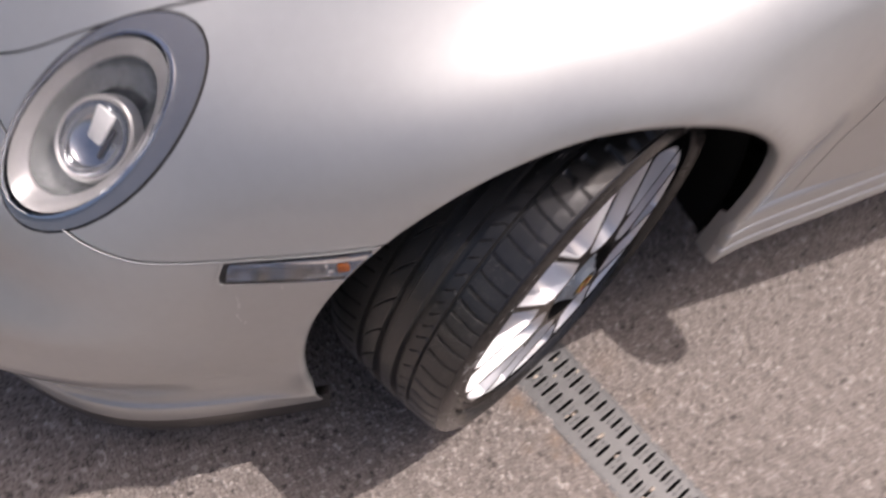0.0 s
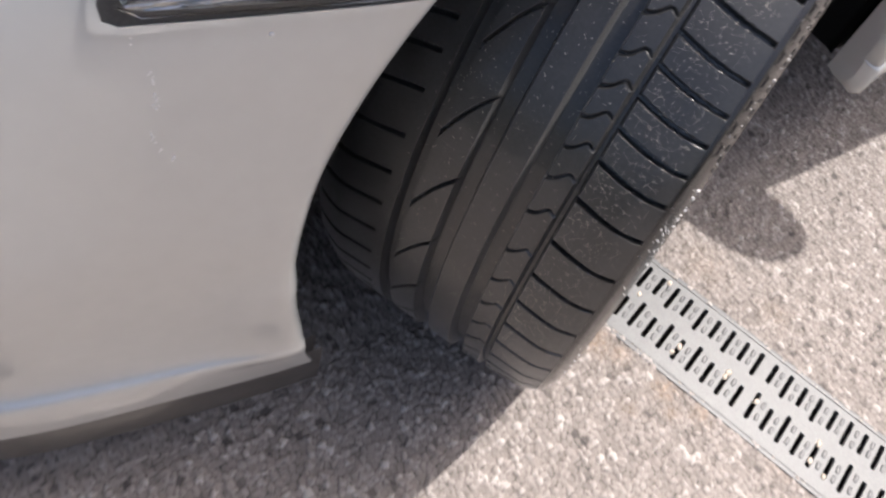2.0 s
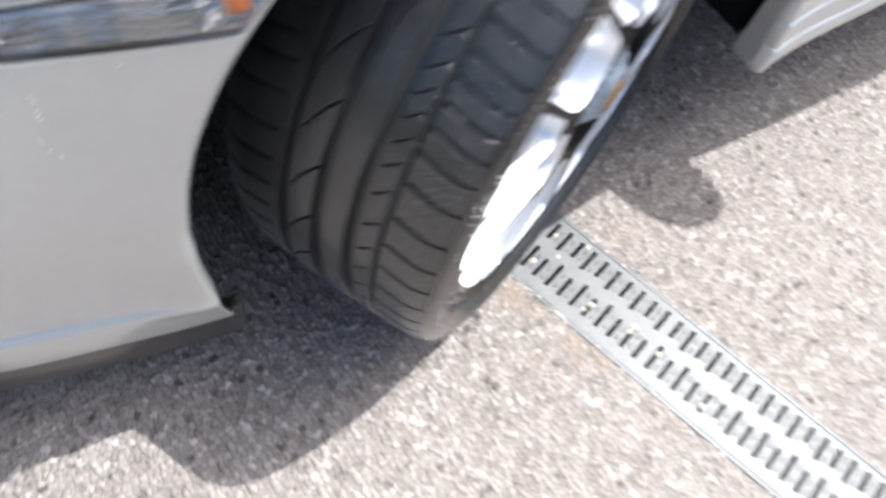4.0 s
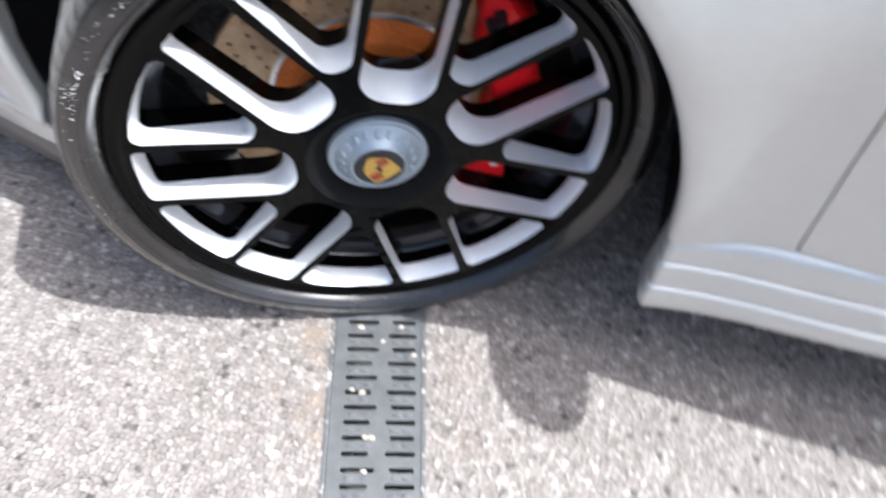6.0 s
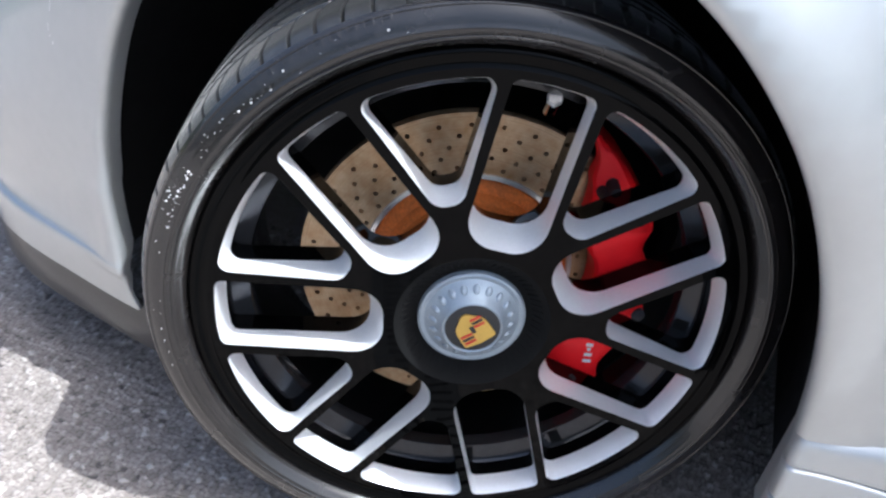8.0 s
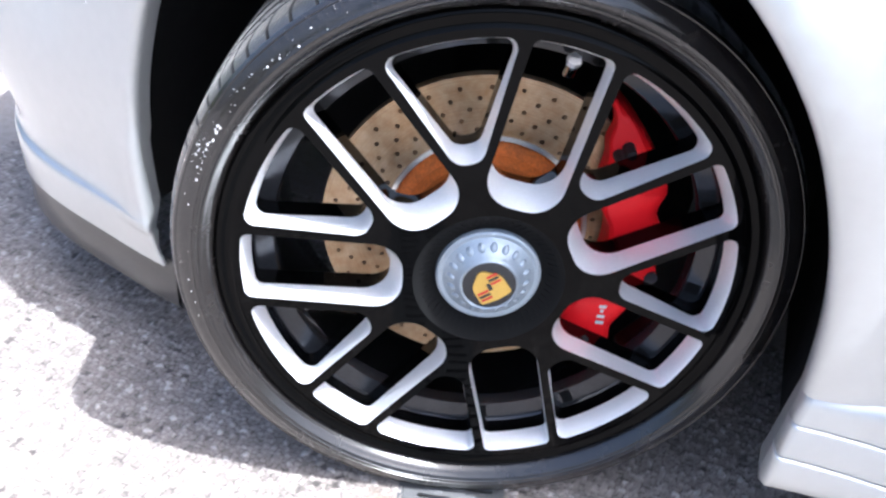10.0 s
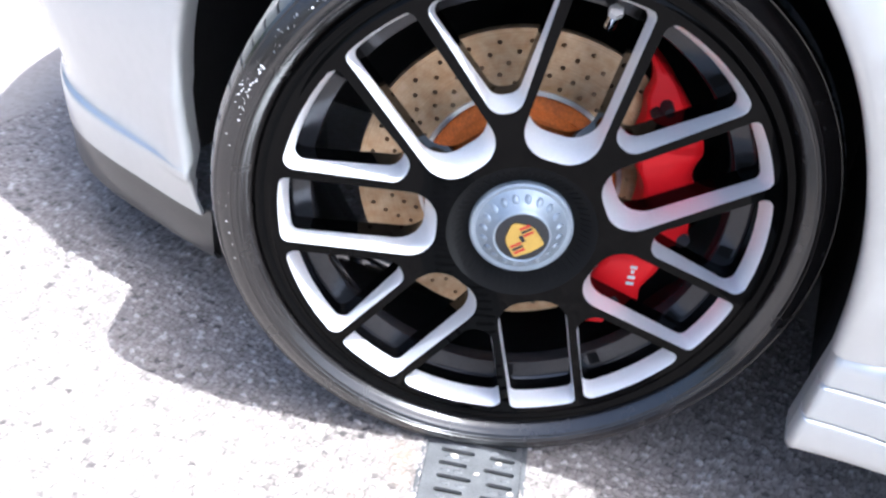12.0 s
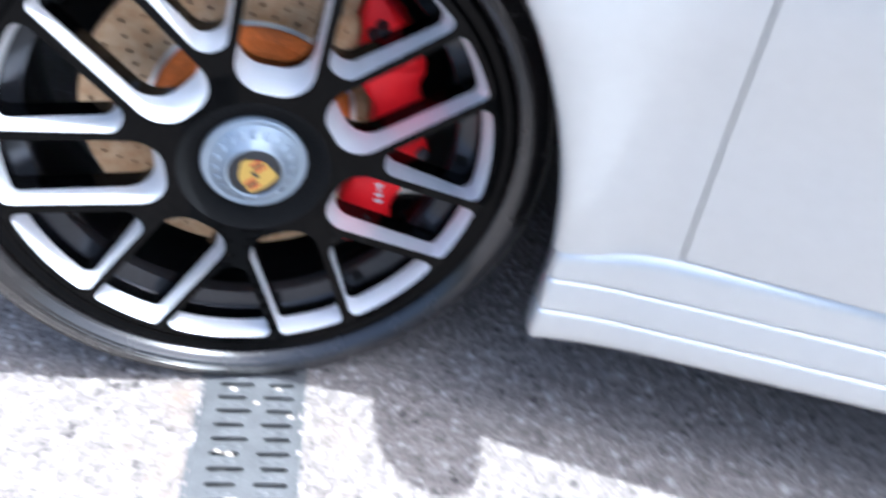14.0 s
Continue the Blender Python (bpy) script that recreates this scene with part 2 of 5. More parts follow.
def curve_through(xs, ys, x):
    """A smooth curve through a few stations."""
    i = max(0, min(len(xs) - 2, sum(1 for q in xs[1:] if x >= q)))
    h = xs[i + 1] - xs[i]

    def slope(k):
        if k == 0:
            return (ys[1] - ys[0]) / (xs[1] - xs[0])
        if k == len(xs) - 1:
            return (ys[-1] - ys[-2]) / (xs[-1] - xs[-2])
        return (ys[k + 1] - ys[k - 1]) / (xs[k + 1] - xs[k - 1])
    t = min(1, max(0, (x - xs[i]) / h))
    a, b = slope(i) * h, slope(i + 1) * h
    return (2 * t**3 - 3 * t**2 + 1) * ys[i] + (t**3 - 2 * t**2 + t) * a + (3 * t**2 - 2 * t**3) * ys[i + 1] + (t**3 - t**2) * b


# ---- the car's outer skin: styling curves along the flank and round the nose ----
MID, NOSE_X, FAN = -0.88, 0.10, 0.9
BACK_STATIONS = (-3.55, -3.2, -2.4, -1.9)
BACK_WIDTHS = ((0.70, 0.80, 0.90, 0.89), (0.74, 0.84, 0.92, 0.91), (0.76, 0.86, 0.93, 0.915), (0.80, 0.90, 0.965, 0.945), (0.78, 0.89, 0.975, 0.96),
               (0.70, 0.82, 0.92, 0.92), (0.60, 0.70, 0.80, 0.82), (0.40, 0.55, 0.68, 0.74), (0.0, 0.0, 0.0, 0.0))
BACK_HEIGHTS = ((0.30, 0.25, 0.20, 0.20), (0.34, 0.30, 0.25, 0.25), (0.40, 0.36, 0.30, 0.29), (0.55, 0.52, 0.49, 0.48), (0.68, 0.69, 0.70, 0.69),
                (0.78, 0.82, 0.86, 0.86), (0.84, 0.90, 0.95, 0.96), (0.86, 0.93, 0.99, 1.0), (0.88, 0.95, 1.02, 1.02))
STATIONS = (-1.5, -0.8, -0.5, -0.4, -0.2, 0.0, 0.2, 0.4, 0.6, 0.8, 1.41)
WIDTHS = (
    (0.900, 0.880, 0.865, 0.865, 0.865, 0.875, 0.906, 0.942, 0.990, 0.972, 0.890),
    (0.905, 0.885, 0.872, 0.885, 0.880, 0.882, 0.914, 0.948, 0.992, 0.974, 0.880),
    (0.910, 0.890, 0.876, 0.890, 0.885, 0.887, 0.918, 0.9405, 0.983, 0.983, 0.892),
    (0.940, 0.910, 0.885, 0.902, 0.898, 0.893, 0.922, 0.947, 1.008, 1.020, 0.945),
    (0.965, 0.938, 0.897, 0.903, 0.906, 0.900, 0.920, 0.921, 0.942, 0.925, 0.845),
    (0.920, 0.890, 0.870, 0.862, 0.850, 0.845, 0.850, 0.840, 0.824, 0.804, 0.730),
    (0.840, 0.800, 0.760, 0.745, 0.715, 0.700, 0.700, 0.700, 0.685, 0.660, 0.550),
    (0.760, 0.700, 0.600, 0.560, 0.500, 0.480, 0.480, 0.480, 0.480, 0.460, 0.400),
    (0.0,) * 11,
)
HEIGHTS = (
    (0.200, 0.200, 0.200, 0.200, 0.190, 0.175, 0.170, 0.170, 0.170, 0.170, 0.170),
    (0.250, 0.250, 0.250, 0.250, 0.240, 0.230, 0.225, 0.222, 0.220, 0.220, 0.220),
    (0.290, 0.290, 0.290, 0.280, 0.270, 0.260, 0.255, 0.252, 0.250, 0.250, 0.250),
    (0.480, 0.470, 0.460, 0.460, 0.450, 0.440, 0.430, 0.415, 0.395, 0.370, 0.370),
    (0.680, 0.650, 0.630, 0.630, 0.630, 0.625, 0.605, 0.580, 0.560, 0.540, 0.520),
    (0.860, 0.830, 0.800, 0.795, 0.785, 0.770, 0.745, 0.705, 0.675, 0.650, 0.620),
    (0.960, 0.930, 0.890, 0.875, 0.850, 0.830, 0.800, 0.768, 0.755, 0.720, 0.690),
    (0.990, 0.970, 0.915, 0.890, 0.852, 0.836, 0.815, 0.795, 0.786, 0.770, 0.745),
    (0.990, 0.970, 0.940, 0.915, 0.875, 0.860, 0.842, 0.825, 0.812, 0.796, 0.770),
)
STATIONS = BACK_STATIONS + STATIONS
WIDTHS = [b + f for b, f in zip(BACK_WIDTHS, WIDTHS)]
HEIGHTS = [b + f for b, f in zip(BACK_HEIGHTS, HEIGHTS)]
ROWS_V = range(len(WIDTHS))
_memo = {}


def section(s):
    key = round(s, 5)
    if key not in _memo:
        rows = [(curve_through(STATIONS, WIDTHS[i], s), curve_through(STATIONS, HEIGHTS[i], s)) for i in ROWS_V]
        if 0.1 < s < 0.385:
            k = min(1.0, (0.385 - s) / 0.10)
            k = k * k * (3 - 2 * k)
            (w1, h1), (w2, h2), (w3, h3) = rows[1:4]
            rows[2] = (w2 + (w1 + (w3 - w1) * (h2 - h1) / (h3 - h1) - w2) * k, h2)
        _memo[key] = rows
    return _memo[key]


ARCH_X, ARCH_Z, ARCH_R = 0.06, 0.335, 0.3735
ARCH_DEGREES = tuple(range(-40, 221, 20))
ARCH_RADII = (0.3950, 0.3850, 0.3815, 0.3860, 0.3950, 0.3910, 0.3870, 0.3890, 0.3920, 0.3835, 0.3760, 0.3815, 0.4040, 0.4234)
ARCH_FLARE = (0.001, 0.003, 0.003, 0.001, 0.0, 0.002, 0.013, 0.027, 0.028, 0.016, 0.005, 0.001, 0.0, 0.0)
ARCH_TABLE = [(curve_through(ARCH_DEGREES, ARCH_RADII, d), curve_through(ARCH_DEGREES, ARCH_FLARE, d)) for d in [-40 + 0.5 * i for i in range(521)]]


def arch_at(deg):
    """Radius and flare of the wheel opening: fuller towards the nose, drawn out behind, flared on top."""
    q = min(519.999, max(0.0, ((deg + 90) % 360 - 90 + 40) * 2))
    i = int(q)
    (r0, f0), (r1, f1) = ARCH_TABLE[i], ARCH_TABLE[i + 1]
    return r0 + (r1 - r0) * (q - i), f0 + (f1 - f0) * (q - i)


def arch_radius(deg):
    return arch_at(deg)[0]


def flared(p):
    """Pushes the skin out round the wheel opening."""
    if p.y > -0.35 and abs(p.x - ARCH_X) < 0.7:
        dx, dz = p.x - ARCH_X, p.z - ARCH_Z
        r, f = arch_at(math.degrees(math.atan2(dz, dx)))
        d = max(0.0, math.hypot(dx, dz) - r)
        p.y += f * (0.35 * math.exp(-(d / 0.07) ** 2) + 0.65 * math.exp(-(d / 0.20) ** 2))
        p.y += 0.004 * min(1.0, max(0.0, (math.degrees(math.atan2(dz, dx)) % 360 - 50) / 40)) * math.exp(-(d / 0.036) ** 4) * (1.0 if dz > -0.12 else 0.0)
    return p


def skin(s, v):
    sec = section(s)
    i = max(0, min(len(sec) - 2, int(v)))
    t = v - i
    p = [Vector(sec[max(0, min(len(sec) - 1, k))]) for k in (i - 1, i, i + 1, i + 2)]
    q = 0.5 * (2 * p[1] + (p[2] - p[0]) * t + (2 * p[0] - 5 * p[1] + 4 * p[2] - p[3]) * t * t + (3 * p[1] - p[0] - 3 * p[2] + p[3]) * t**3)
    if s > 0.46:
        # soft ridge round the nose below the lamp, with a hollow over it
        k = min(1.0, (s - 0.46) / 0.26)
        q[0] += k * k * (3 - 2 * k) * (0.010 * math.exp(-((q[1] - 0.458) / 0.024) ** 2) - 0.010 * math.exp(-((q[1] - 0.518) / 0.030) ** 2))
    a = max(0.0, s) / FAN
    return flared(Vector((NOSE_X + min(0.0, s) + q[0] * math.sin(a), MID + q[0] * math.cos(a), q[1])))


def skin_normal(s, v):
    ds, dv = skin(s + 0.004, v) - skin(s - 0.004, v), skin(s, v + 0.01) - skin(s, v - 0.01)
    n = dv.cross(ds).normalized()
    return n if n.dot(skin(s, v) - Vector((NOSE_X + min(0.0, s), MID, 0.3))) > 0 else -n


def clip(polys, inside):
    """Keeps the part of the patches (polygons of s, v) where inside(s, v, place) is positive."""
    out = []
    val = {}

    def f(p):
        if p not in val:
            val[p] = inside(p[0], p[1], skin(*p))
        return val[p]
    for poly in polys:
        fs = [f(p) for p in poly]
        if min(fs) > 0:
            out.append(poly)
            continue
        if max(fs) <= 0:
            continue
        got = []
        for i, p in enumerate(poly):
            q = poly[(i + 1) % len(poly)]
            if fs[i] > 0:
                got.append(p)
            if (fs[i] > 0) != (fs[(i + 1) % len(poly)] > 0):
                lo, hi = (p, q) if fs[i] > 0 else (q, p)
                for _ in range(14):
                    mid = ((lo[0] + hi[0]) / 2, (lo[1] + hi[1]) / 2)
                    lo, hi = (mid, hi) if inside(*mid, skin(*mid)) > 0 else (lo, mid)
                got.append((round(lo[0], 7), round(lo[1], 7)))
        if len(got) >= 3:
            out.append(tuple(got))
    return out


def patch_grid(s0, s1, ds, v0, v1, dv):
    ns, nv = max(1, round((s1 - s0) / ds)), max(1, round((v1 - v0) / dv))
    S = [round(s0 + (s1 - s0) * i / ns, 7) for i in range(ns + 1)]
    V = [round(v0 + (v1 - v0) * j / nv, 7) for j in range(nv + 1)]
    return [((S[i], V[j]), (S[i + 1], V[j]), (S[i + 1], V[j + 1]), (S[i], V[j + 1])) for i in range(ns) for j in range(nv)]


def panel(polys, lift=0.0, depth=0.014, turned_in=None, wave=0.0):
    """A bmesh of skin patches with their edges turned in; turned_in(co) may give an edge its own flange."""
    bm = bmesh.new()
    made, par = {}, {}
    for poly in polys:
        vs = []
        for p in poly:
            if p not in made:
                nrm = skin_normal(*p)
                made[p] = bm.verts.new(skin(*p) + nrm * (lift + wave * math.sin(p[1] * 175 + 3 * math.sin(p[0] * 30))))
                par[made[p]] = nrm
            if made[p] not in vs:
                vs.append(made[p])
        if len(vs) >= 3:
            try:
                bm.faces.new(vs)
            except ValueError:
                pass
    bmesh.ops.recalc_face_normals(bm, faces=bm.faces)
    f = max(bm.faces, key=lambda q: q.calc_area())
    if f.normal.dot(par[f.verts[0]]) < 0:
        bmesh.ops.reverse_faces(bm, faces=bm.faces)
    rim = [e for e in bm.edges if e.is_boundary]
    ends = {}
    for e in rim:
        pair = []
        for v in e.verts:
            if v not in ends:
                move = turned_in(v.co) if turned_in else None
                ends[v] = [bm.verts.new(v.co + w) for w in (move if move else [-par[v] * depth])]
            pair.append(ends[v])
        lp = e.link_loops[0]
        a, b = lp.vert, lp.link_loop_next.vert
        ra, rb = [a] + ends[a], [b] + ends[b]
        if len(ra) != len(rb):
            ra, rb = [ra[0], ra[-1]], [rb[0], rb[-1]]
        for k in range(len(ra) - 1):
            bm.faces.new((rb[k], ra[k], ra[k + 1], rb[k + 1]))
    return bm


def arch(p):
    dx, dz = p.x - ARCH_X, p.z - ARCH_Z
    return math.hypot(dx, dz) - arch_radius(math.degrees(math.atan2(dz, dx)))


def arch_flange(co):
    if abs(arch(co)) < 0.002 and co.y > -0.3:
        w = Vector((ARCH_X - co.x, 0, ARCH_Z - co.z)).normalized()
        small = min(1.0, max(0.2, (co.z - 0.18) / 0.07)) if co.x > 0.2 else 1.0
        return [(w * a + Vector((0, -b, 0))) * small for a, b in ((0.0040, 0.0008), (0.0074, 0.0028), (0.0098, 0.0060), (0.0110, 0.0100), (0.0112, 0.0260))]
    return None


def seam_z(s):
    return curve_through((0.2, 0.243, 0.33, 0.41, 0.47, 0.514, 0.571, 0.61, 0.70, 0.85, 1.41), (0.620, 0.615, 0.601, 0.587, 0.580, 0.5795, 0.591, 0.606, 0.648, 0.655, 0.65), max(0.2, s))


LAMP = Vector((0.580, -0.2176, 0.6726))
LAMP_A = Vector((-0.797, -0.141, 0.587)).normalized()
LAMP_B = Vector((0.3486, -0.9016, 0.2562)).normalized()
LAMP_N = LAMP_B.cross(LAMP_A).normalized()
if LAMP_N.z < 0:
    LAMP_N = -LAMP_N
    LAMP_B = -LAMP_B
RIM_OVAL = (0.154, 0.086, 0.0, 0.0)
BEZEL_SIDE = 0.007 if LAMP_B.y < 0 else -0.007
BEZEL_OVAL = (0.124, 0.069, -0.0125, BEZEL_SIDE)


def lamp_oval(p, oval=RIM_OVAL, grow=0.0):
    """Negative inside an oval (half length, half width, shift along, shift across) of the lamp."""
    q = p - LAMP
    if q.length > 0.4:
        return 1.0
    return math.hypot((q.dot(LAMP_A) - oval[2]) / (oval[0] + grow), (q.dot(LAMP_B) - oval[3]) / (oval[1] + grow)) - 1


def door_gap(p):
    """Distance behind the shut line between wing and door."""
    return (-0.44 + 0.05 * (p.z - 0.33)) - p.x


def hood_v(s):
    return curve_through((-0.6, 0.0, 0.3, 0.5, 0.607, 0.72, 0.9, 1.41), (6.8, 6.5, 6.25, 5.92, 5.63, 5.30, 5.06, 4.9), s)


car = new("car")
tagged(car, "silver metallic sports car with its front wheel turned outwards", "car")

front = patch_grid(0.1, 1.41, 0.02, 0.0, 5.6, 0.1)
front = clip(front, lambda s, v, p: arch(p))
bumper_polys = clip(front, lambda s, v, p: seam_z(s) - 0.0012 - p.z)
bumper_polys = clip(bumper_polys, lambda s, v, p: lamp_oval(p))
bumper = part("front_bumper", panel(bumper_polys, turned_in=arch_flange), PAINT, car, "silver painted bumper with a low ledge")

wing = patch_grid(-0.62, 1.0, 0.02, 1.6, 7.2, 0.1)
wing = clip(wing, lambda s, v, p: arch(p))
wing = clip(wing, lambda s, v, p: p.z - seam_z(s) - 0.0012 if s > 0.05 else p.z - 0.298)
wing = clip(wing, lambda s, v, p: lamp_oval(p))
wing = clip(wing, lambda s, v, p: hood_v(s) - 0.012 - v)
wing = clip(wing, lambda s, v, p: -door_gap(p) - 0.0012)
fender = part("front_wing", panel(wing, turned_in=arch_flange), PAINT, car, "silver wing with a flared wheel arch")

hood = patch_grid(-0.45, 1.41, 0.03, 4.7, 8.0, 0.11)
hood = clip(hood, lambda s, v, p: v - hood_v(s) - 0.012)
hood = clip(hood, lambda s, v, p: lamp_oval(p))
hood = clip(hood, lambda s, v, p: p.z - seam_z(s) - 0.0012 if s > 0.05 else 1.0)
bonnet = part("bonnet", panel(hood), PAINT, car, "silver bonnet")

doors = patch_grid(-1.52, -0.4, 0.03, 1.6, 6.6, 0.12)
doors = clip(doors, lambda s, v, p: p.z - 0.312)
doors = clip(doors, lambda s, v, p: door_gap(p) - 0.0012)
door = part("door", panel(doors), PAINT, car, "silver door")

# rolled upper edge of the bumper along the seam
bm = bmesh.new()
rings = []
for k in range(56):
    s = 0.215 + (0.60 - 0.215) * k / 55
    lo, hi = 2.8, 4.9
    for _ in range(24):
        v = (lo + hi) / 2
        lo, hi = (v, hi) if skin(s, v).z < seam_z(s) - 0.0022 else (lo, v)
    p, nrm = skin(s, v), skin_normal(s, v)
    up = (skin(s, v + 0.02) - skin(s, v - 0.02)).normalized()
    if arch(p) > 0.002:
        rings.append([bm.verts.new(p - nrm * 0.0007 + (nrm * math.cos(a) + up * math.sin(a)) * 0.0015) for a in [math.pi * j / 4 for j in range(8)]])
for a, b in zip(rings, rings[1:]):
    for j in range(8):
        bm.faces.new((a[j], a[(j + 1) % 8], b[(j + 1) % 8], b[j]))
bmesh.ops.recalc_face_normals(bm, faces=bm.faces)
edge = part("bumper_edge", bm, PAINT, car, "rolled silver edge along the seam", angle=180)

# sill with three stepped ledges and a flared front end
def sill_profile(x):
    k = max(0.0, 1 - (-0.31 - x) / 0.10)
    flare = 0.010 * k * k
    dip = 0.004 * math.exp(-((x + 0.36) / 0.03) ** 2)
    back = min(1.0, (-0.31 - x) / 0.12)
    top = 0.301 + 0.011 * back - dip
    low = 0.180 + 0.006 * back
    y = -0.012 + flare
    deep = 0.004 + 0.056 * min(1.0, max(0.0, (-0.33 - x) / 0.12))
    pts = [(y - deep, top), (y, top), (y + 0.007, top - 0.0015), (y + 0.013, top - 0.005), (y + 0.0165, top - 0.011), (y + 0.0178, top - 0.018), (y + 0.0190, 0.2647), (y + 0.0166, 0.2637), (y + 0.0168, 0.2627), (y + 0.0212, 0.2617),
           (y + 0.0220, 0.2599), (y + 0.0236, 0.2252), (y + 0.0212, 0.2242), (y + 0.0214, 0.2232), (y + 0.0258, 0.2222), (y + 0.0266, 0.2204), (y + 0.0280, low + 0.014), (y + 0.0262, low + 0.004), (y + 0.019, low - 0.003), (y - deep, low)]
    return pts


bm = bmesh.new()
xs = [-0.3165, -0.3180, -0.3205, -0.324, -0.328, -0.335, -0.342, -0.35, -0.36, -0.37, -0.38, -0.40, -0.43, -0.5, -0.6, -0.75, -0.95, -1.2, -1.5, -1.86]
rings = []
for i, x in enumerate(xs):
    shrink, tuck = ((0.84, 0.020), (0.93, 0.010), (0.975, 0.004))[i] if i < 3 else (1.0, 0.0)
    lean = 0.008 * max(0.0, 1 - (-0.318 - x) / 0.09)
    rings.append([bm.verts.new((x + lean * max(0.0, (0.30 - z) / 0.13), y - tuck, 0.235 + (z - 0.235) * shrink)) for y, z in sill_profile(x)])
for a, b in zip(rings, rings[1:]):
    for j in range(len(a) - 1):
        bm.faces.new((a[j], b[j], b[j + 1], a[j + 1]))
end_loop = [v.co.copy() for v in rings[0]]
bmesh.ops.recalc_face_normals(bm, faces=bm.faces)
sill = part("sill", bm, PAINT, car, "silver stepped side sill", angle=60)

bm = bmesh.new()
bm.faces.new([bm.verts.new(c) for c in end_loop])
sill_end = part("sill_end", bm, PAINT, car)
# black lip below the bumper
bm = bmesh.new()
rings = []
for k in range(60):
    s = 0.296 + (1.41 - 0.296) * k / 59
    a = s / FAN
    c = section(s)[0]
    prof = [(c[0] - 0.003, 0.178), (c[0] - 0.004, 0.165), (c[0] - 0.004, 0.150), (c[0] - 0.005, 0.112), (c[0] - 0.009, 0.103), (c[0] - 0.020, 0.101), (c[0] - 0.026, 0.118), (c[0] - 0.024, 0.160)]
    rings.append([bm.verts.new((NOSE_X + r * math.sin(a), MID + r * math.cos(a), z)) for r, z in prof])
for a, b in zip(rings, rings[1:]):
    for j in range(len(a) - 1):
        bm.faces.new((a[j], a[j + 1], b[j + 1], b[j]))
bmesh.ops.recalc_face_normals(bm, faces=bm.faces)
lip = part("bumper_lip", bm, LIP_PLASTIC, car, "dull dark plastic lip")

# dark wheel-house liner and floor pan
bm = bmesh.new()
rings = []
for k in range(49):
    a = radians(-14 + 214 * k / 48)
    g = arch_radius(math.degrees(a)) - ARCH_R
    rings.append([bm.verts.new((ARCH_X + (r + g) * math.cos(a), y, ARCH_Z + (r + g) * math.sin(a))) for r, y in ((0.368, -0.034), (0.376, -0.045), (0.378, -0.30), (0.36, -0.36), (0.12, -0.38))])
for a, b in zip(rings, rings[1:]):
    for j in range(4):
        bm.faces.new((a[j], a[j + 1], b[j + 1], b[j]))
liner = part("wheel_house_liner", bm, LINER, car, "black plastic liner")
for x0, x1, y1, z0, z1 in ((-1.84, -0.46, -0.10, 0.19, 0.78), (-0.46, -0.345, -0.040, 0.17, 0.285), (-1.85, -0.44, -0.030, 0.18, 0.285), (-3.2, 0.48, -0.40, 0.16, 0.70)):
    bm = bmesh.new()
    box(bm, x0, x1, -1.76 - y1, y1, z0, z1, 0.02)
    part("floor_pan", bm, LINER, car, "black underbody", smooth=False)

# ---- front wheel, turned to the car's left ----
STEER, CAMBER, HUB_Z = 22.0, 0.53, 0.3133
hub_pose = pose(0, 0, HUB_Z, CAMBER, 0, STEER)

TYRE_R = 0.3225
GROOVES = ((-0.0432, 0.0022, 0.006), (-0.0705, 0.0058, 0.0115), (-0.1055, 0.0064, 0.0115), (-0.1415, 0.0046, 0.0105))
# the pitch of the lateral cuts varies round the tyre
CUTS = [-13.0, -7.2, -1.4, 4.4, 10.0, 15.8, 22.2, 27.2, 31.2, 35.0, 38.6, 42.3, 46.8, 51.6]
while CUTS[-1] < 341:
    CUTS.append(CUTS[-1] + 5.2 + 0.8 * math.sin(len(CUTS) * 0.7))
CUTS = np.array(CUTS)


def tread_depth(ang, y):
    """Depth of the tread pattern at an angle (degrees) and a place across."""
    d = 0.0
    for c, h, deep in GROOVES:
        q = abs(y - c)
        d = max(d, deep * min(1.0, max(0.0, (h + 0.0008 - q) / 0.0014)))

    def cut(shift, half, deep, every=1):
        lines = CUTS[::every] + shift
        q = float(np.min(np.abs((ang - lines + 180) % 360 - 180))) * 0.00558
        return deep * min(1.0, max(0.0, (half + 0.0006 - q) / 0.0009))
    if -0.0432 < y < 0.0062:
        k = (y + 0.0432) / 0.05
        d = max(d, cut(-2.6 * k + 1.4 * k * k, 0.0016 - 0.0005 * k, 0.0055))
    if -0.0705 < y < -0.0432:
        k = (y + 0.0705) / 0.0273
        bend = -5.0 + 1.1 * k + 1.1 * math.exp(-((k - 0.70) / 0.18) ** 2)
        d = max(d, cut(bend, 0.0015 - 0.0009 * min(1.0, k * 1.5), 0.0036 - 0.0014 * min(1.0, k * 1.5)))
    if -0.139 < y < -0.112:
        k = (y + 0.139) / 0.027
        q = abs((ang - 18.5 - 8.6 * k - 0.9 * math.sin(math.pi * k) + 5.625) % 11.25 - 5.625) * 0.00558
        d = max(d, 0.0050 * min(1.0, max(0.0, (0.0019 - q) / 0.0009)))
    if y < -0.156:
        d = max(d, cut(1.0 + 40 * (y + 0.16), 0.0013, 0.0045))
    return d


wheel = new("front_wheel")
wheel.parent = car
wheel.matrix_basis = hub_pose
tagged(wheel, "black and silver alloy wheel with a low-profile tyre")

ACROSS = [-0.214, -0.209, -0.203, -0.197] + [round(-0.192 + 0.0011 * i, 5) for i in range(181)] + [0.0070]


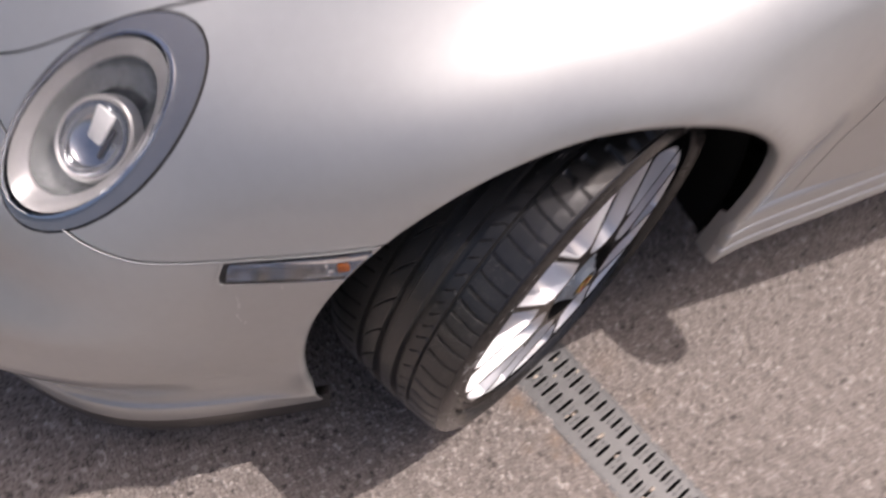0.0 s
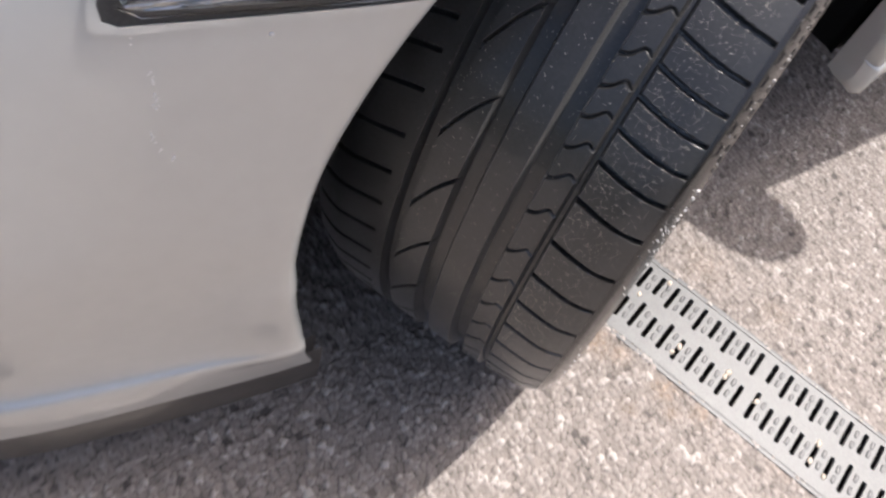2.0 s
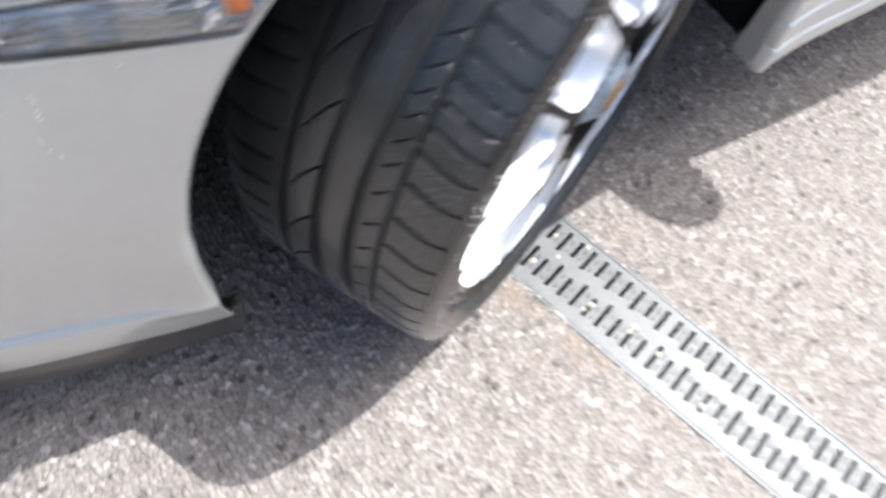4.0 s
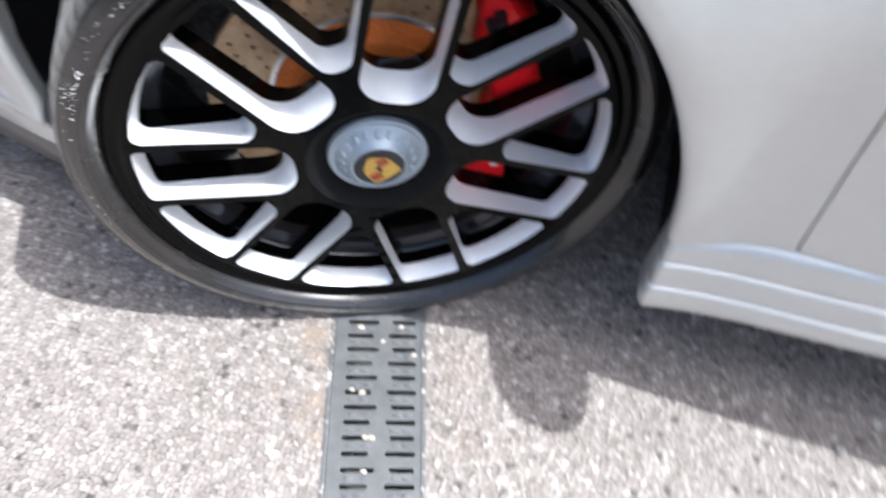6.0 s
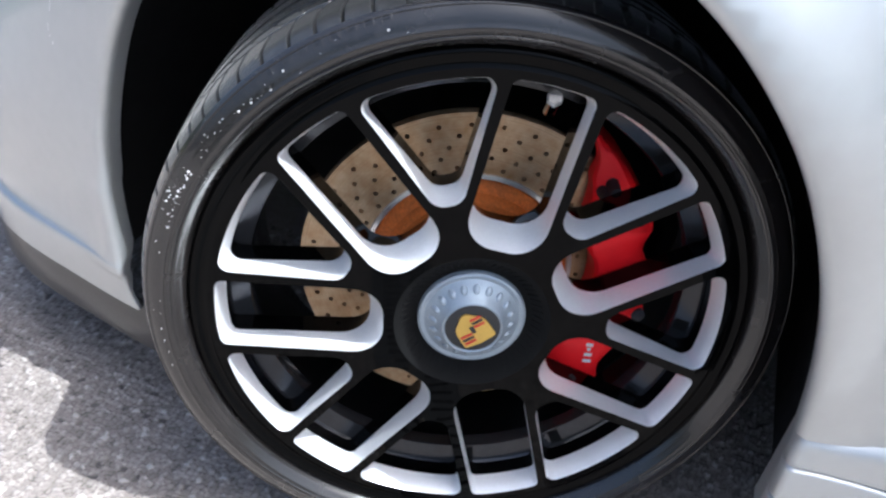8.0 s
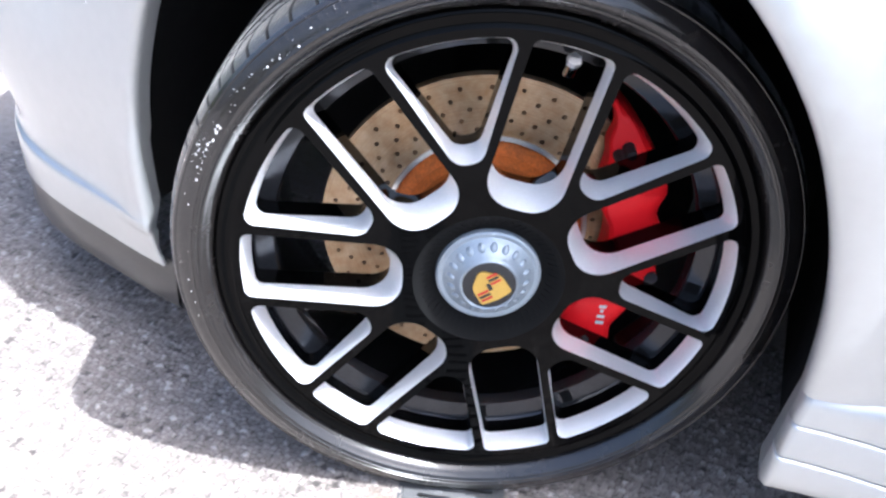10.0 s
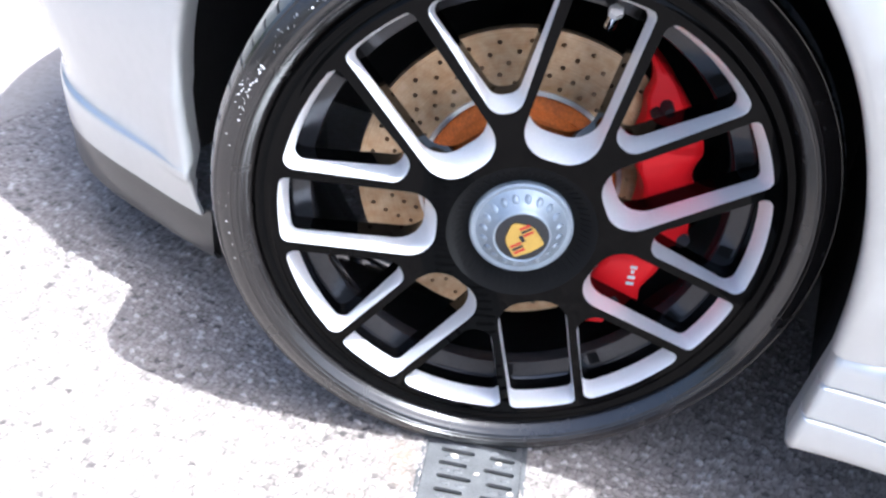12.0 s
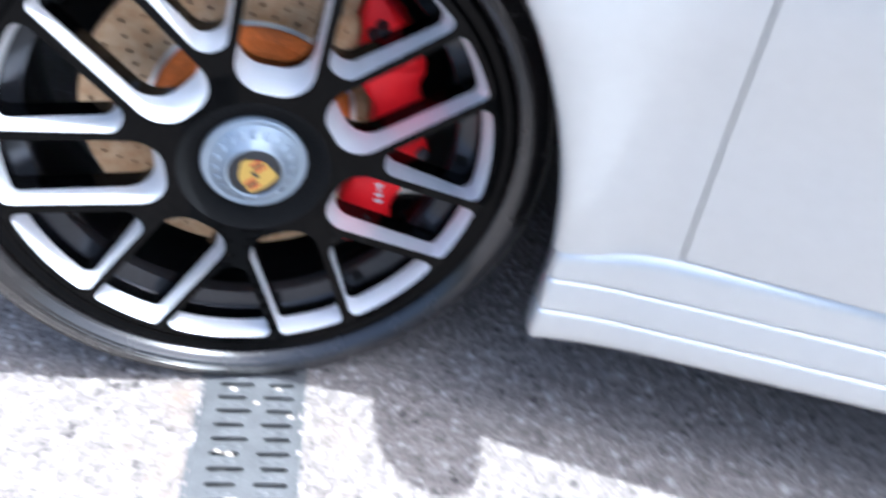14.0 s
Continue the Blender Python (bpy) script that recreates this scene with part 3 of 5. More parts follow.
def crown_radius(y):
    mid, half = -0.098, 0.108
    k = abs((y - mid) / half)
    return TYRE_R - 0.0035 * k**2 - 0.006 * max(0.0, k - 0.80) ** 1.6 / 0.2**1.6


ANGLES = [-22 + 0.125 * i for i in range(768)] + [74.0 + 0.8 * i for i in range(330)]
N_ROUND = len(ANGLES)
verts, faces = [], []
for ang in ANGLES:
    c, s_ = math.cos(radians(ang)), math.sin(radians(ang))
    for y in ACROSS:
        r = crown_radius(y) - tread_depth(ang, y)
        verts.append((r * c, y, max(r * s_, -HUB_Z + 0.0008)))
m = len(ACROSS)
for i in range(N_ROUND):
    a, b = i * m, ((i + 1) % N_ROUND) * m
    for j in range(m - 1):
        faces.append((a + j, a + j + 1, b + j + 1, b + j))
tread = pydata("tyre_tread", verts, faces, RUBBER, wheel, "worn black tread with four grooves", angle=30)

R_EDGE = crown_radius(0.008)
SIDE = [(crown_radius(0.0070), 0.0070), (crown_radius(0.0075) - 0.0002, 0.0076),
        (R_EDGE, 0.0080), (0.3122, 0.0102), (0.3115, 0.0112), (0.3106, 0.0114), (0.3099, 0.0110), (0.3065, 0.0134), (0.3025, 0.0156), (0.2980, 0.0172), (0.2945, 0.0179), (0.2939, 0.0185), (0.2932, 0.0185),
        (0.2928, 0.0178), (0.2900, 0.0177), (0.2896, 0.0183), (0.2890, 0.0183), (0.2886, 0.0175), (0.2872, 0.0168), (0.2864, 0.0174), (0.2846, 0.0169), (0.2838, 0.0152), (0.2805, 0.0126), (0.2775, 0.0086),
        (0.2755, 0.0040), (0.2740, 0.0005), (0.2700, -0.006)]
bm = spun(SIDE, 240)
for v in bm.verts:
    v.co.z = max(v.co.z, -HUB_Z + 0.0008)
bmesh.ops.recalc_face_normals(bm, faces=bm.faces)
sidewall = part("tyre_sidewall", bm, SIDEWALL, wheel, "glossy black sidewall with moulded rings", angle=50)
bm = spun([(crown_radius(-0.214), -0.214), (0.300, -0.222), (0.27, -0.215), (0.25, -0.21)], 120)
part("tyre_inner_wall", bm, RUBBER, wheel)

# rim lip, barrel, face
bm = spun([(0.2745, -0.004), (0.2745, 0.0034), (0.2730, 0.0060), (0.2695, 0.0072), (0.2665, 0.0064), (0.2635, 0.0044), (0.2600, 0.0046), (0.2562, 0.0065)], 192)
part("rim_lip", bm, RIM_BLACK, wheel, "gloss black rim lip", angle=60)
bm = spun([(0.262, -0.010), (0.252, -0.026), (0.2465, -0.034), (0.2450, -0.040), (0.2450, -0.052), (0.2380, -0.058), (0.2320, -0.090), (0.229, -0.19), (0.245, -0.215)], 160)
part("rim_barrel", bm, BARREL, wheel, "black inner barrel")

PERIOD, PHASE = 360 / 7, 74.3
R_OUT = 0.2488


def polar(r, deg):
    return (r * math.cos(radians(deg)), r * math.sin(radians(deg)))


def wide_window(c, ro, half, apex, tip):
    """Corners of a V window: an arc outside, a rounded point towards the hub."""
    arc = [polar(ro, c + half * k) for k in (-1, -0.5, 0, 0.5, 1)]
    side = math.radians(c)
    u = Vector((math.cos(side), math.sin(side)))
    w = Vector((-u.y, u.x))
    a = [tuple(u * apex + w * tip), tuple(u * apex - w * tip)]
    pts = arc + a
    return pts, [0.010, 0.2, 0.2, 0.2, 0.010, tip * 1.3, tip * 1.3]


def narrow_window(c, ro, half, inner, wide, round_in):
    arc = [polar(ro, c + half * k) for k in (-1, -0.5, 0, 0.5, 1)]
    side = math.radians(c)
    u = Vector((math.cos(side), math.sin(side)))
    w = Vector((-u.y, u.x))
    a = [tuple(u * inner + w * wide), tuple(u * inner - w * wide)]
    return arc + a, [0.008, 0.2, 0.2, 0.2, 0.008, round_in, round_in]


def pocket(kind, c, k):
    """The outline of a window at depth k, 0 at the face and 1 at the foot of its silver wall."""
    if kind == "wide":
        return fillet(*wide_window(c, R_OUT - 0.007 * k, 14.4 - 0.25 * k, 0.1325 + 0.0070 * k, 0.0125 - 0.001 * k))
    return fillet(*narrow_window(c, R_OUT - 0.007 * k, 8.75 - 0.12 * k, 0.0865 + 0.0140 * k, 0.0375 - 0.0005 * k, 0.030 - 0.002 * k))


windows = [("wide", PHASE + PERIOD * k) for k in range(7)] + [("narrow", PHASE + PERIOD * (k + 0.5)) for k in range(7)]


def dish(r):
    """The spokes rise in a shallow crown from the lip to the hub."""
    return 0.0065 + 0.009 * max(0.0, 1 - (max(0.0, r - 0.05) / 0.2) ** 2)


def shallow(x, z):
    """The silver walls are lower along the spokes than at their ends."""
    r = math.hypot(x, z)
    return 1.0 - 0.42 * math.exp(-((r - 0.185) / 0.045) ** 2)


bm = bmesh.new()
edges = []
circles = [[polar(r, 360 * k / n) for k in range(n)] for r, n in ((0.2562, 192), (0.0765, 96))]
for loop in circles + [pocket(kind, c, 0) for kind, c in windows]:
    vs = [bm.verts.new((x, 0.0, z)) for x, z in loop]
    edges += [bm.edges.new((vs[i], vs[(i + 1) % len(vs)])) for i in range(len(vs))]
bmesh.ops.triangle_fill(bm, use_beauty=True, use_dissolve=False, edges=edges)
for f in bm.faces:
    if f.normal.y < 0:
        f.normal_flip()
for v in bm.verts:
    v.co.y = dish(math.hypot(v.co.x, v.co.z))
bm.normal_update()
rim_face = part("rim_face", bm, RIM_BLACK, wheel, "gloss black face of fourteen spokes")

for kind, c in windows:
    bm = bmesh.new()
    rings = []
    for k, depth in ((0.0, 0.0), (0.12, -0.0012), (0.40, -0.005), (0.75, -0.011), (1.0, -0.018)):
        rings.append([bm.verts.new((x, depth * shallow(x, z) + dish(math.hypot(x, z)) * (1 - k), z)) for x, z in pocket(kind, c, k)])
    for a, b in zip(rings, rings[1:]):
        for j in range(len(a)):
            bm.faces.new((a[j], a[(j + 1) % len(a)], b[(j + 1) % len(a)], b[j]))
    bmesh.ops.recalc_face_normals(bm, faces=bm.faces)
    part("spoke_pocket", bm, RIM_SILVER, wheel, "silver wall of a window between the spokes", angle=60)

for kind, c in windows:
    bm = bmesh.new()
    rings = [[bm.verts.new((x, y * (shallow(x, z) if k == 1.0 else 1.0), z)) for x, z in pocket(kind, c, k)] for k, y in ((1.0, -0.018), (0.92, -0.022), (0.6, -0.042))]
    for a, b in zip(rings, rings[1:]):
        for j in range(len(a)):
            bm.faces.new((a[j], a[(j + 1) % len(a)], b[(j + 1) % len(a)], b[j]))
    part("spoke_back", bm, RIM_BLACK, wheel, "black back edge of a window")
bm = spun([(0.2446, -0.0362), (0.2420, -0.0400), (0.2245, -0.0463), (0.2230, -0.0500), (0.2225, -0.0620)], 128)
part("barrel_band", bm, BAND, wheel, "glossy grey step in the barrel")
for k in range(14):
    a0 = PERIOD / 2 * k + 5
    bm = spun([(0.2400, -0.0412), (0.2395, -0.0400), (0.2262, -0.0450), (0.2258, -0.0466)], 6, a0, a0 + 3)
    part("barrel_notch", bm, LINER, wheel)

# centre lock: a wide ring, a toothed cone and a proud cap
bm = spun([(0.0535, -0.004), (0.0535, 0.0030), (0.0526, 0.0055), (0.0505, 0.0066), (0.0482, 0.0060), (0.0466, 0.0056), (0.0452, 0.0066), (0.0380, 0.0120), (0.0335, 0.0165), (0.0312, 0.0202),
           (0.0300, 0.0222), (0.0286, 0.0230), (0.0272, 0.0222), (0.0266, 0.0196)], 96)
nut = part("centre_nut", bm, NUT, wheel, "pale anodised centre-lock nut", angle=40)
bm = bmesh.new()
for k in range(20):
    m4 = pose(0, 0, 0, 0, 18 * k, 0) @ Matrix.Translation((0.0388, 0.0114, 0)) @ Matrix.Rotation(radians(-40), 4, "Z") @ Matrix.Diagonal((0.0056, 0.0024, 0.0036, 1))
    bmesh.ops.create_icosphere(bm, subdivisions=2, radius=1, matrix=m4)
tagged(part("nut_teeth", bm, NUT, wheel, "ring of rounded teeth"), kind="stuff")
bm = spun([(0.0272, 0.018), (0.0268, 0.0212), (0.0255, 0.0218), (0.0001, 0.0222)], 64)
part("hub_cap", bm, BLACK_PLASTIC, wheel, "black round cap")
shield = fillet([(-0.0172, 0.0165), (0.0, 0.0185), (0.0172, 0.0165), (0.0165, -0.006), (0.0, -0.0215), (-0.0165, -0.006)], [0.003, 0.03, 0.003, 0.014, 0.007, 0.014], 5)
TURN_BADGE = 144


def flat_shape(points, y0, y1, turn=0.0):
    bm = bmesh.new()
    a = radians(turn)
    pts = [(x * math.cos(a) - z * math.sin(a), x * math.sin(a) + z * math.cos(a)) for x, z in points]
    top = [bm.verts.new((x, y1, z)) for x, z in pts]
    bot = [bm.verts.new((x, y0, z)) for x, z in pts]
    bm.faces.new(top)
    for j in range(len(top)):
        bm.faces.new((top[j], top[(j + 1) % len(top)], bot[(j + 1) % len(top)], bot[j]))
    bmesh.ops.recalc_face_normals(bm, faces=bm.faces)
    return bm


badge = part("badge", flat_shape(shield, 0.0216, 0.0240, TURN_BADGE), GOLD, wheel, "small gold shield")


def badge_bar(x0, x1, z0, z1, mat, name, label=""):
    part(name, flat_shape([(x0, z0), (x1, z0), (x1, z1), (x0, z1)], 0.0238, 0.0245, TURN_BADGE), mat, wheel, label, smooth=False)


for side in (-1, 1):
    base = 0.0100 if side < 0 else -0.0040
    for k in range(3):
        x0, x1 = sorted((side * 0.0028, side * (0.0148 if side < 0 else 0.0140)))
        badge_bar(x0, x1, base - 0.0042 * k + 0.0006, base - 0.0042 * k + 0.0032, BLACK_PLASTIC if k == 1 else BADGE_RED, "badge_field", "" if k == 1 else "red stripe")
badge_bar(-0.0020, 0.0022, -0.0040, 0.0042, BLACK_PLASTIC, "badge_centre", "dark figure on a gold ground")

bm = spun([(0.0765, dish(0.0765)), (0.0735, 0.0136), (0.0715, 0.0118), (0.0600, 0.0012), (0.0500, -0.0010)], 96)
part("hub_well", bm, LINER, wheel, "black well round the centre nut", angle=60)

# serrated ring pressed round the nut
bm = bmesh.new()
for k in range(60):
    a = 6 * k
    b4 = pose(0, 0, 0, 0, a, 0)
    r = bmesh.ops.create_cube(bm, size=1, matrix=b4 @ Matrix.Translation((0.0652, 0.0062, 0)) @ Matrix.Rotation(radians(42.7), 4, "Z") @ Matrix.Diagonal((0.013, 0.0016, 0.0016, 1)))
part("serrated_ring", bm, LINER, wheel, "black serrated ring")["kind"] = "stuff"

# tyre valve: a knurled cap on a hexagonal foot
VALVE = Matrix.Translation((-0.0475, -0.026, 0.2150)) @ Matrix.Rotation(radians(-38), 4, "X")
bm = bmesh.new()
bmesh.ops.create_cone(bm, cap_ends=True, segments=16, radius1=0.0062, radius2=0.0054, depth=0.018, matrix=VALVE)
bmesh.ops.create_cone(bm, cap_ends=True, segments=16, radius1=0.0054, radius2=0.0036, depth=0.003, matrix=VALVE @ Matrix.Translation((0, 0, -0.0105)) @ Matrix.Rotation(math.pi, 4, "X"))
part("valve_cap", bm, CHROME, wheel, "small metal valve cap")
bm = bmesh.new()
bmesh.ops.create_cone(bm, cap_ends=True, segments=6, radius1=0.0074, radius2=0.0070, depth=0.006, matrix=VALVE @ Matrix.Translation((0, 0, 0.0125)))
part("valve_nut", bm, COLLAR, wheel, "hexagonal foot of the valve", smooth=False)

# ---- brake ----
brake = new("brake_disc")
brake.parent = car
brake.matrix_basis = hub_pose
tagged(brake, "drilled steel brake disc with a rusty bell")
DISC_Y, DISC_R, BELL_R = -0.087, 0.178, 0.1095
bm = bmesh.new()
edges = []
holes = []
for k in range(32):
    for j in range(5):
        r = 0.119 + 0.0115 * j
        holes.append((polar(r, 11.25 * k + 4.4 * j), 0.0027))
for loop in [[polar(r, 360 * i / n) for i in range(n)] for r, n in ((DISC_R, 128), (BELL_R, 96))]:
    vs = [bm.verts.new((x, DISC_Y, z)) for x, z in loop]
    edges += [bm.edges.new((vs[i], vs[(i + 1) % len(vs)])) for i in range(len(vs))]
walls = []
for (cx, cz), r in holes:
    vs = [bm.verts.new((cx + r * math.cos(radians(45 * i)), DISC_Y, cz + r * math.sin(radians(45 * i)))) for i in range(8)]
    edges += [bm.edges.new((vs[i], vs[(i + 1) % 8])) for i in range(8)]
    walls.append(vs)
bmesh.ops.triangle_fill(bm, use_beauty=True, use_dissolve=False, edges=edges)
for f in bm.faces:
    if f.normal.y < 0:
        f.normal_flip()
for vs in walls:
    low = [bm.verts.new(v.co + Vector((0, -0.012, 0))) for v in vs]
    for i in range(8):
        bm.faces.new((vs[i], vs[(i + 1) % 8], low[(i + 1) % 8], low[i]))
part("friction_ring", bm, STEEL, brake, "scored steel ring with drilled holes", smooth=False)
bm = spun([(DISC_R, DISC_Y), (DISC_R + 0.0006, DISC_Y - 0.004), (DISC_R, DISC_Y - 0.012), (0.11, DISC_Y - 0.0125)], 128)
part("ring_edge", bm, STEEL, brake)
bm = spun([(BELL_R + 0.0035, DISC_Y - 0.001), (BELL_R + 0.0028, DISC_Y + 0.0016), (BELL_R - 0.0015, DISC_Y + 0.0024), (BELL_R - 0.003, DISC_Y - 0.001)], 128)
part("bell_collar", bm, COLLAR, brake, "bright steel collar")
bm = spun([(BELL_R - 0.001, DISC_Y - 0.003), (0.105, DISC_Y - 0.004), (0.102, DISC_Y - 0.002), (0.098, DISC_Y + 0.000), (0.0915, DISC_Y + 0.002), (0.0895, DISC_Y + 0.010), (0.086, DISC_Y + 0.014), (0.03, DISC_Y + 0.018)], 96)
part("bell", bm, RUST, brake, "rust-brown disc bell")

# six-piston caliper behind the disc's edge
caliper = new("brake_caliper")
caliper.parent = car
caliper.matrix_basis = hub_pose
tagged(caliper, "glossy red brake caliper with white lettering")


CAL_Z = (-0.134, -0.117, -0.0965, -0.073, -0.050, -0.036, -0.013, 0.009, 0.037, 0.053, 0.065, 0.0845, 0.112, 0.129, 0.148, 0.170)
CAL_OUT = (-0.145, -0.159, -0.159, -0.171, -0.178, -0.197, -0.193, -0.188, -0.185, -0.1765, -0.1765, -0.1815, -0.1665, -0.152, -0.135, -0.109)
CAL_IN = (-0.133, -0.118, -0.097, -0.098, -0.112, -0.118, -0.122, -0.126, -0.1235, -0.114, -0.110, -0.1075, -0.1095, -0.107, -0.111, -0.104)


def plateau(z):
    """How far the machined faces of the two piston banks stand proud."""
    up = min(1.0, max(0.0, (z - 0.004) / 0.006), max(0.0, (0.086 - z) / 0.008))
    low = min(1.0, max(0.0, (z + 0.122) / 0.006), max(0.0, (-0.050 - z) / 0.008))
    return max(0.0, up, low)


def caliper_body():
    """An upright cast block over the disc's rim, with two raised faces and a waist between its pistons."""
    bm = bmesh.new()
    rings = []
    n = 90
    for i in range(n + 1):
        z = CAL_Z[0] + (CAL_Z[-1] - CAL_Z[0]) * i / n
        t = i / n
        xo, xi = curve_through(CAL_Z, CAL_OUT, z), curve_through(CAL_Z, CAL_IN, z)
        f = -0.056 + 0.007 * plateau(z) - 0.016 * max(0.0, (z - 0.09) / 0.08) - 0.010 * (1 - min(1.0, min(t, 1 - t) / 0.05))
        w = xi - xo
        prof = [(xi, -0.080), (xi - 0.001, f - 0.010), (xi - 0.05 * w, f - 0.003), (xi - 0.12 * w, f), (xi - 0.45 * w, f + 0.002), (xi - 0.80 * w, f + 0.001),
                (xi - 0.90 * w, f - 0.002), (xi - 0.97 * w, f - 0.007), (xo + 0.001, f - 0.014), (xo, -0.085), (xo, -0.135), (xi - 0.5 * w, -0.135), (xi - 0.5 * w, -0.080)]
        rings.append([bm.verts.new((x, y, z)) for x, y in prof])
    for p, q in zip(rings, rings[1:]):
        for j in range(len(p)):
            bm.faces.new((p[j], p[(j + 1) % len(p)], q[(j + 1) % len(p)], q[j]))
    bm.faces.new(rings[0])
    bm.faces.new(rings[-1])
    bmesh.ops.recalc_face_normals(bm, faces=bm.faces)
    return bm


part("caliper_body", caliper_body(), RED, caliper, "red cast body", angle=28)
for x, z, tilt, wide in ((-0.1519, 0.0245, 4, 0.0075), (-0.1512, 0.0185, 4, 0.0050), (-0.1505, 0.0120, 4, 0.0070), (-0.1404, -0.0640, -2, 0.0080), (-0.1405, -0.0700, -2, 0.0040), (-0.1407, -0.0775, -2, 0.0085), (-0.1409, -0.0860, -2, 0.0095)):
    bm = bmesh.new()
    box(bm, -wide / 2, wide / 2, 0, 0.0008, -0.0022, 0.0022, 0.0003)
    ob = part("lettering_bar", bm, WHITE, caliper, "white bar of lettering", smooth=False)
    ob.matrix_basis = pose(x, -0.0472, z, 0, tilt, 0)
bm = bmesh.new()
for x, z, r in ((-0.1290, 0.1245, 0.0068), (-0.1205, 0.1165, 0.0062), (-0.126, 0.119, 0.0052)):
    bmesh.ops.create_cone(bm, cap_ends=True, segments=20, radius1=r, radius2=r * 0.8, depth=0.020, matrix=Matrix.Translation((x, -0.052, z)) @ Matrix.Rotation(radians(-90), 4, "X"))
part("bleed_cap", bm, BLACK_PLASTIC, caliper, "black rubber bleed cap")
bm = bmesh.new()
box(bm, -0.131, -0.098, -0.085, -0.070, -0.1645, -0.1575, 0.002)
part("bridge_end", bm, RED, caliper, "red end of the bridge")

# bridge bolt at the caliper's outer edge
bm = bmesh.new()
bmesh.ops.create_cone(bm, cap_ends=True, segments=16, radius1=0.0075, radius2=0.0066, depth=0.012)
for v in bm.verts:
    v.co = Matrix.Rotation(radians(90), 4, "X") @ v.co + Vector((-0.187, -0.060, -0.026))
part("bolt", bm, DARK_METAL, caliper, "dark bolt")

# glints on the sidewall, water drops on the shoulder and grit in the tread
def scatter(name, count, place, size, mat, label, seed):
    rng = random.Random(seed)
    bm = bmesh.new()
    for _ in range(count):
        co, nrm = place(rng)
        r = size * (0.4 + rng.random() ** 2 * 1.2)
        m4 = Matrix.Translation(co) @ nrm.to_track_quat("Z", "Y").to_matrix().to_4x4() @ Matrix.Diagonal((r, r * rng.uniform(0.8, 1.3), r * 0.6, 1))
        bmesh.ops.create_icosphere(bm, subdivisions=1, radius=1, matrix=m4)
    ob = part(name, bm, mat, wheel, label, angle=180)
    ob["kind"] = "stuff"
    return ob


def on_side(rng):
    r = rng.choice((0.3050, 0.2980, 0.2980, 0.3000)) + rng.gauss(0, 0.0016)
    a = radians(rng.choice((rng.gauss(38, 6), rng.gauss(24, 4), rng.uniform(-15, 75))))
    return Vector((r * math.cos(a), curve_through((0.280, 0.285, 0.2945, 0.298, 0.3025, 0.3065, 0.310), (0.0122, 0.0170, 0.0179, 0.0172, 0.0156, 0.0134, 0.0110), r), r * math.sin(a))), Vector((0, 1, 0))


def on_shoulder(rng):
    a = radians(rng.uniform(-5, 62))
    r = 0.3125
    return Vector((r * math.cos(a), 0.0104, r * math.sin(a))), Vector((0.5 * math.cos(a), 0.8, 0.5 * math.sin(a)))


def on_tread(rng):
    a = rng.uniform(-12, 50)
    y = rng.choice((rng.uniform(-0.04, 0.0), rng.uniform(-0.15, -0.01)))
    r = crown_radius(y) - tread_depth(a, y)
    w = Vector((math.cos(radians(a)), 0, math.sin(radians(a))))
    return w * r + Vector((0, y, 0)), w


# sun glints of wet drops, put in as pale solid specks
scatter("water_film", 85, on_side, 0.0008, DROPS_AND_GLINTS, "pale specks painted as the glints of wet drops on the sidewall", 5)
scatter("shoulder_spray", 24, on_shoulder, 0.0007, WATER, "clear water drops on the shoulder", 6)
scatter("grit", 3600, on_tread, 0.00024, SAND, "pale grit in the tread", 7)

# raised lettering on the sidewall, as plain bars
def moulded_bar(deg, r, tall, wide, out, lean):
    bm = bmesh.new()
    box(bm, -tall / 2, tall / 2, -0.001, 0.0006, -wide / 2, wide / 2, 0.0002)
    turn = pose(0, 0, 0, 0, -deg, 0) @ Matrix.Translation((r, out, 0)) @ Matrix.Rotation(radians(-lean), 4, "Z")
    for v in bm.verts:
        v.co = turn @ v.co
    part("lettering_bar", bm, SIDEWALL, wheel, "moulded bar of lettering", smooth=False)


for k in range(14):
    at = 34.0 + 2.75 * k + (0.8 if k > 6 else 0.0)
    for step in (-0.75, 0.0, 0.75):
        r = 0.3062 + 0.0002 * k
        moulded_bar(at + step, r, 0.0072 if step else 0.0016, 0.0013 if step else 0.0074, 0.0136 - 0.6 * (r - 0.3062), 31)
for k in range(19):
    if k % 9 != 8:
        moulded_bar(31.5 + 1.5 * k, 0.2985, 0.0026, 0.0046 if k % 3 else 0.0024, 0.0171, 20)

# small raised words that can be read, letter by letter along the sidewall
def raised_word(word, deg, r, tall, step, out, lean):
    bm = bmesh.new()
    for k, sign in enumerate(word):
        text = bpy.data.curves.new("letter", "FONT")
        text.body, text.size, text.extrude, text.align_x, text.align_y = sign, tall * 1.4, 0.0009, "CENTER", "CENTER"
        holder = bpy.data.objects.new("letter", text)
        me = holder.to_mesh()
        turn = pose(0, 0, 0, 0, -(deg + step * k), 0) @ Matrix.Translation((r, out, 0)) @ Matrix.Rotation(radians(-lean), 4, "Z")
        vs = [bm.verts.new(turn @ Vector((v.co.y, v.co.z, v.co.x))) for v in me.vertices]
        for f in me.polygons:
            bm.faces.new([vs[i] for i in f.vertices])
        holder.to_mesh_clear()
        bpy.data.objects.remove(holder)
        bpy.data.curves.remove(text)
    bmesh.ops.recalc_face_normals(bm, faces=bm.faces)
    part("raised_word", bm, SIDEWALL, wheel, "small raised word in the rubber", smooth=False)


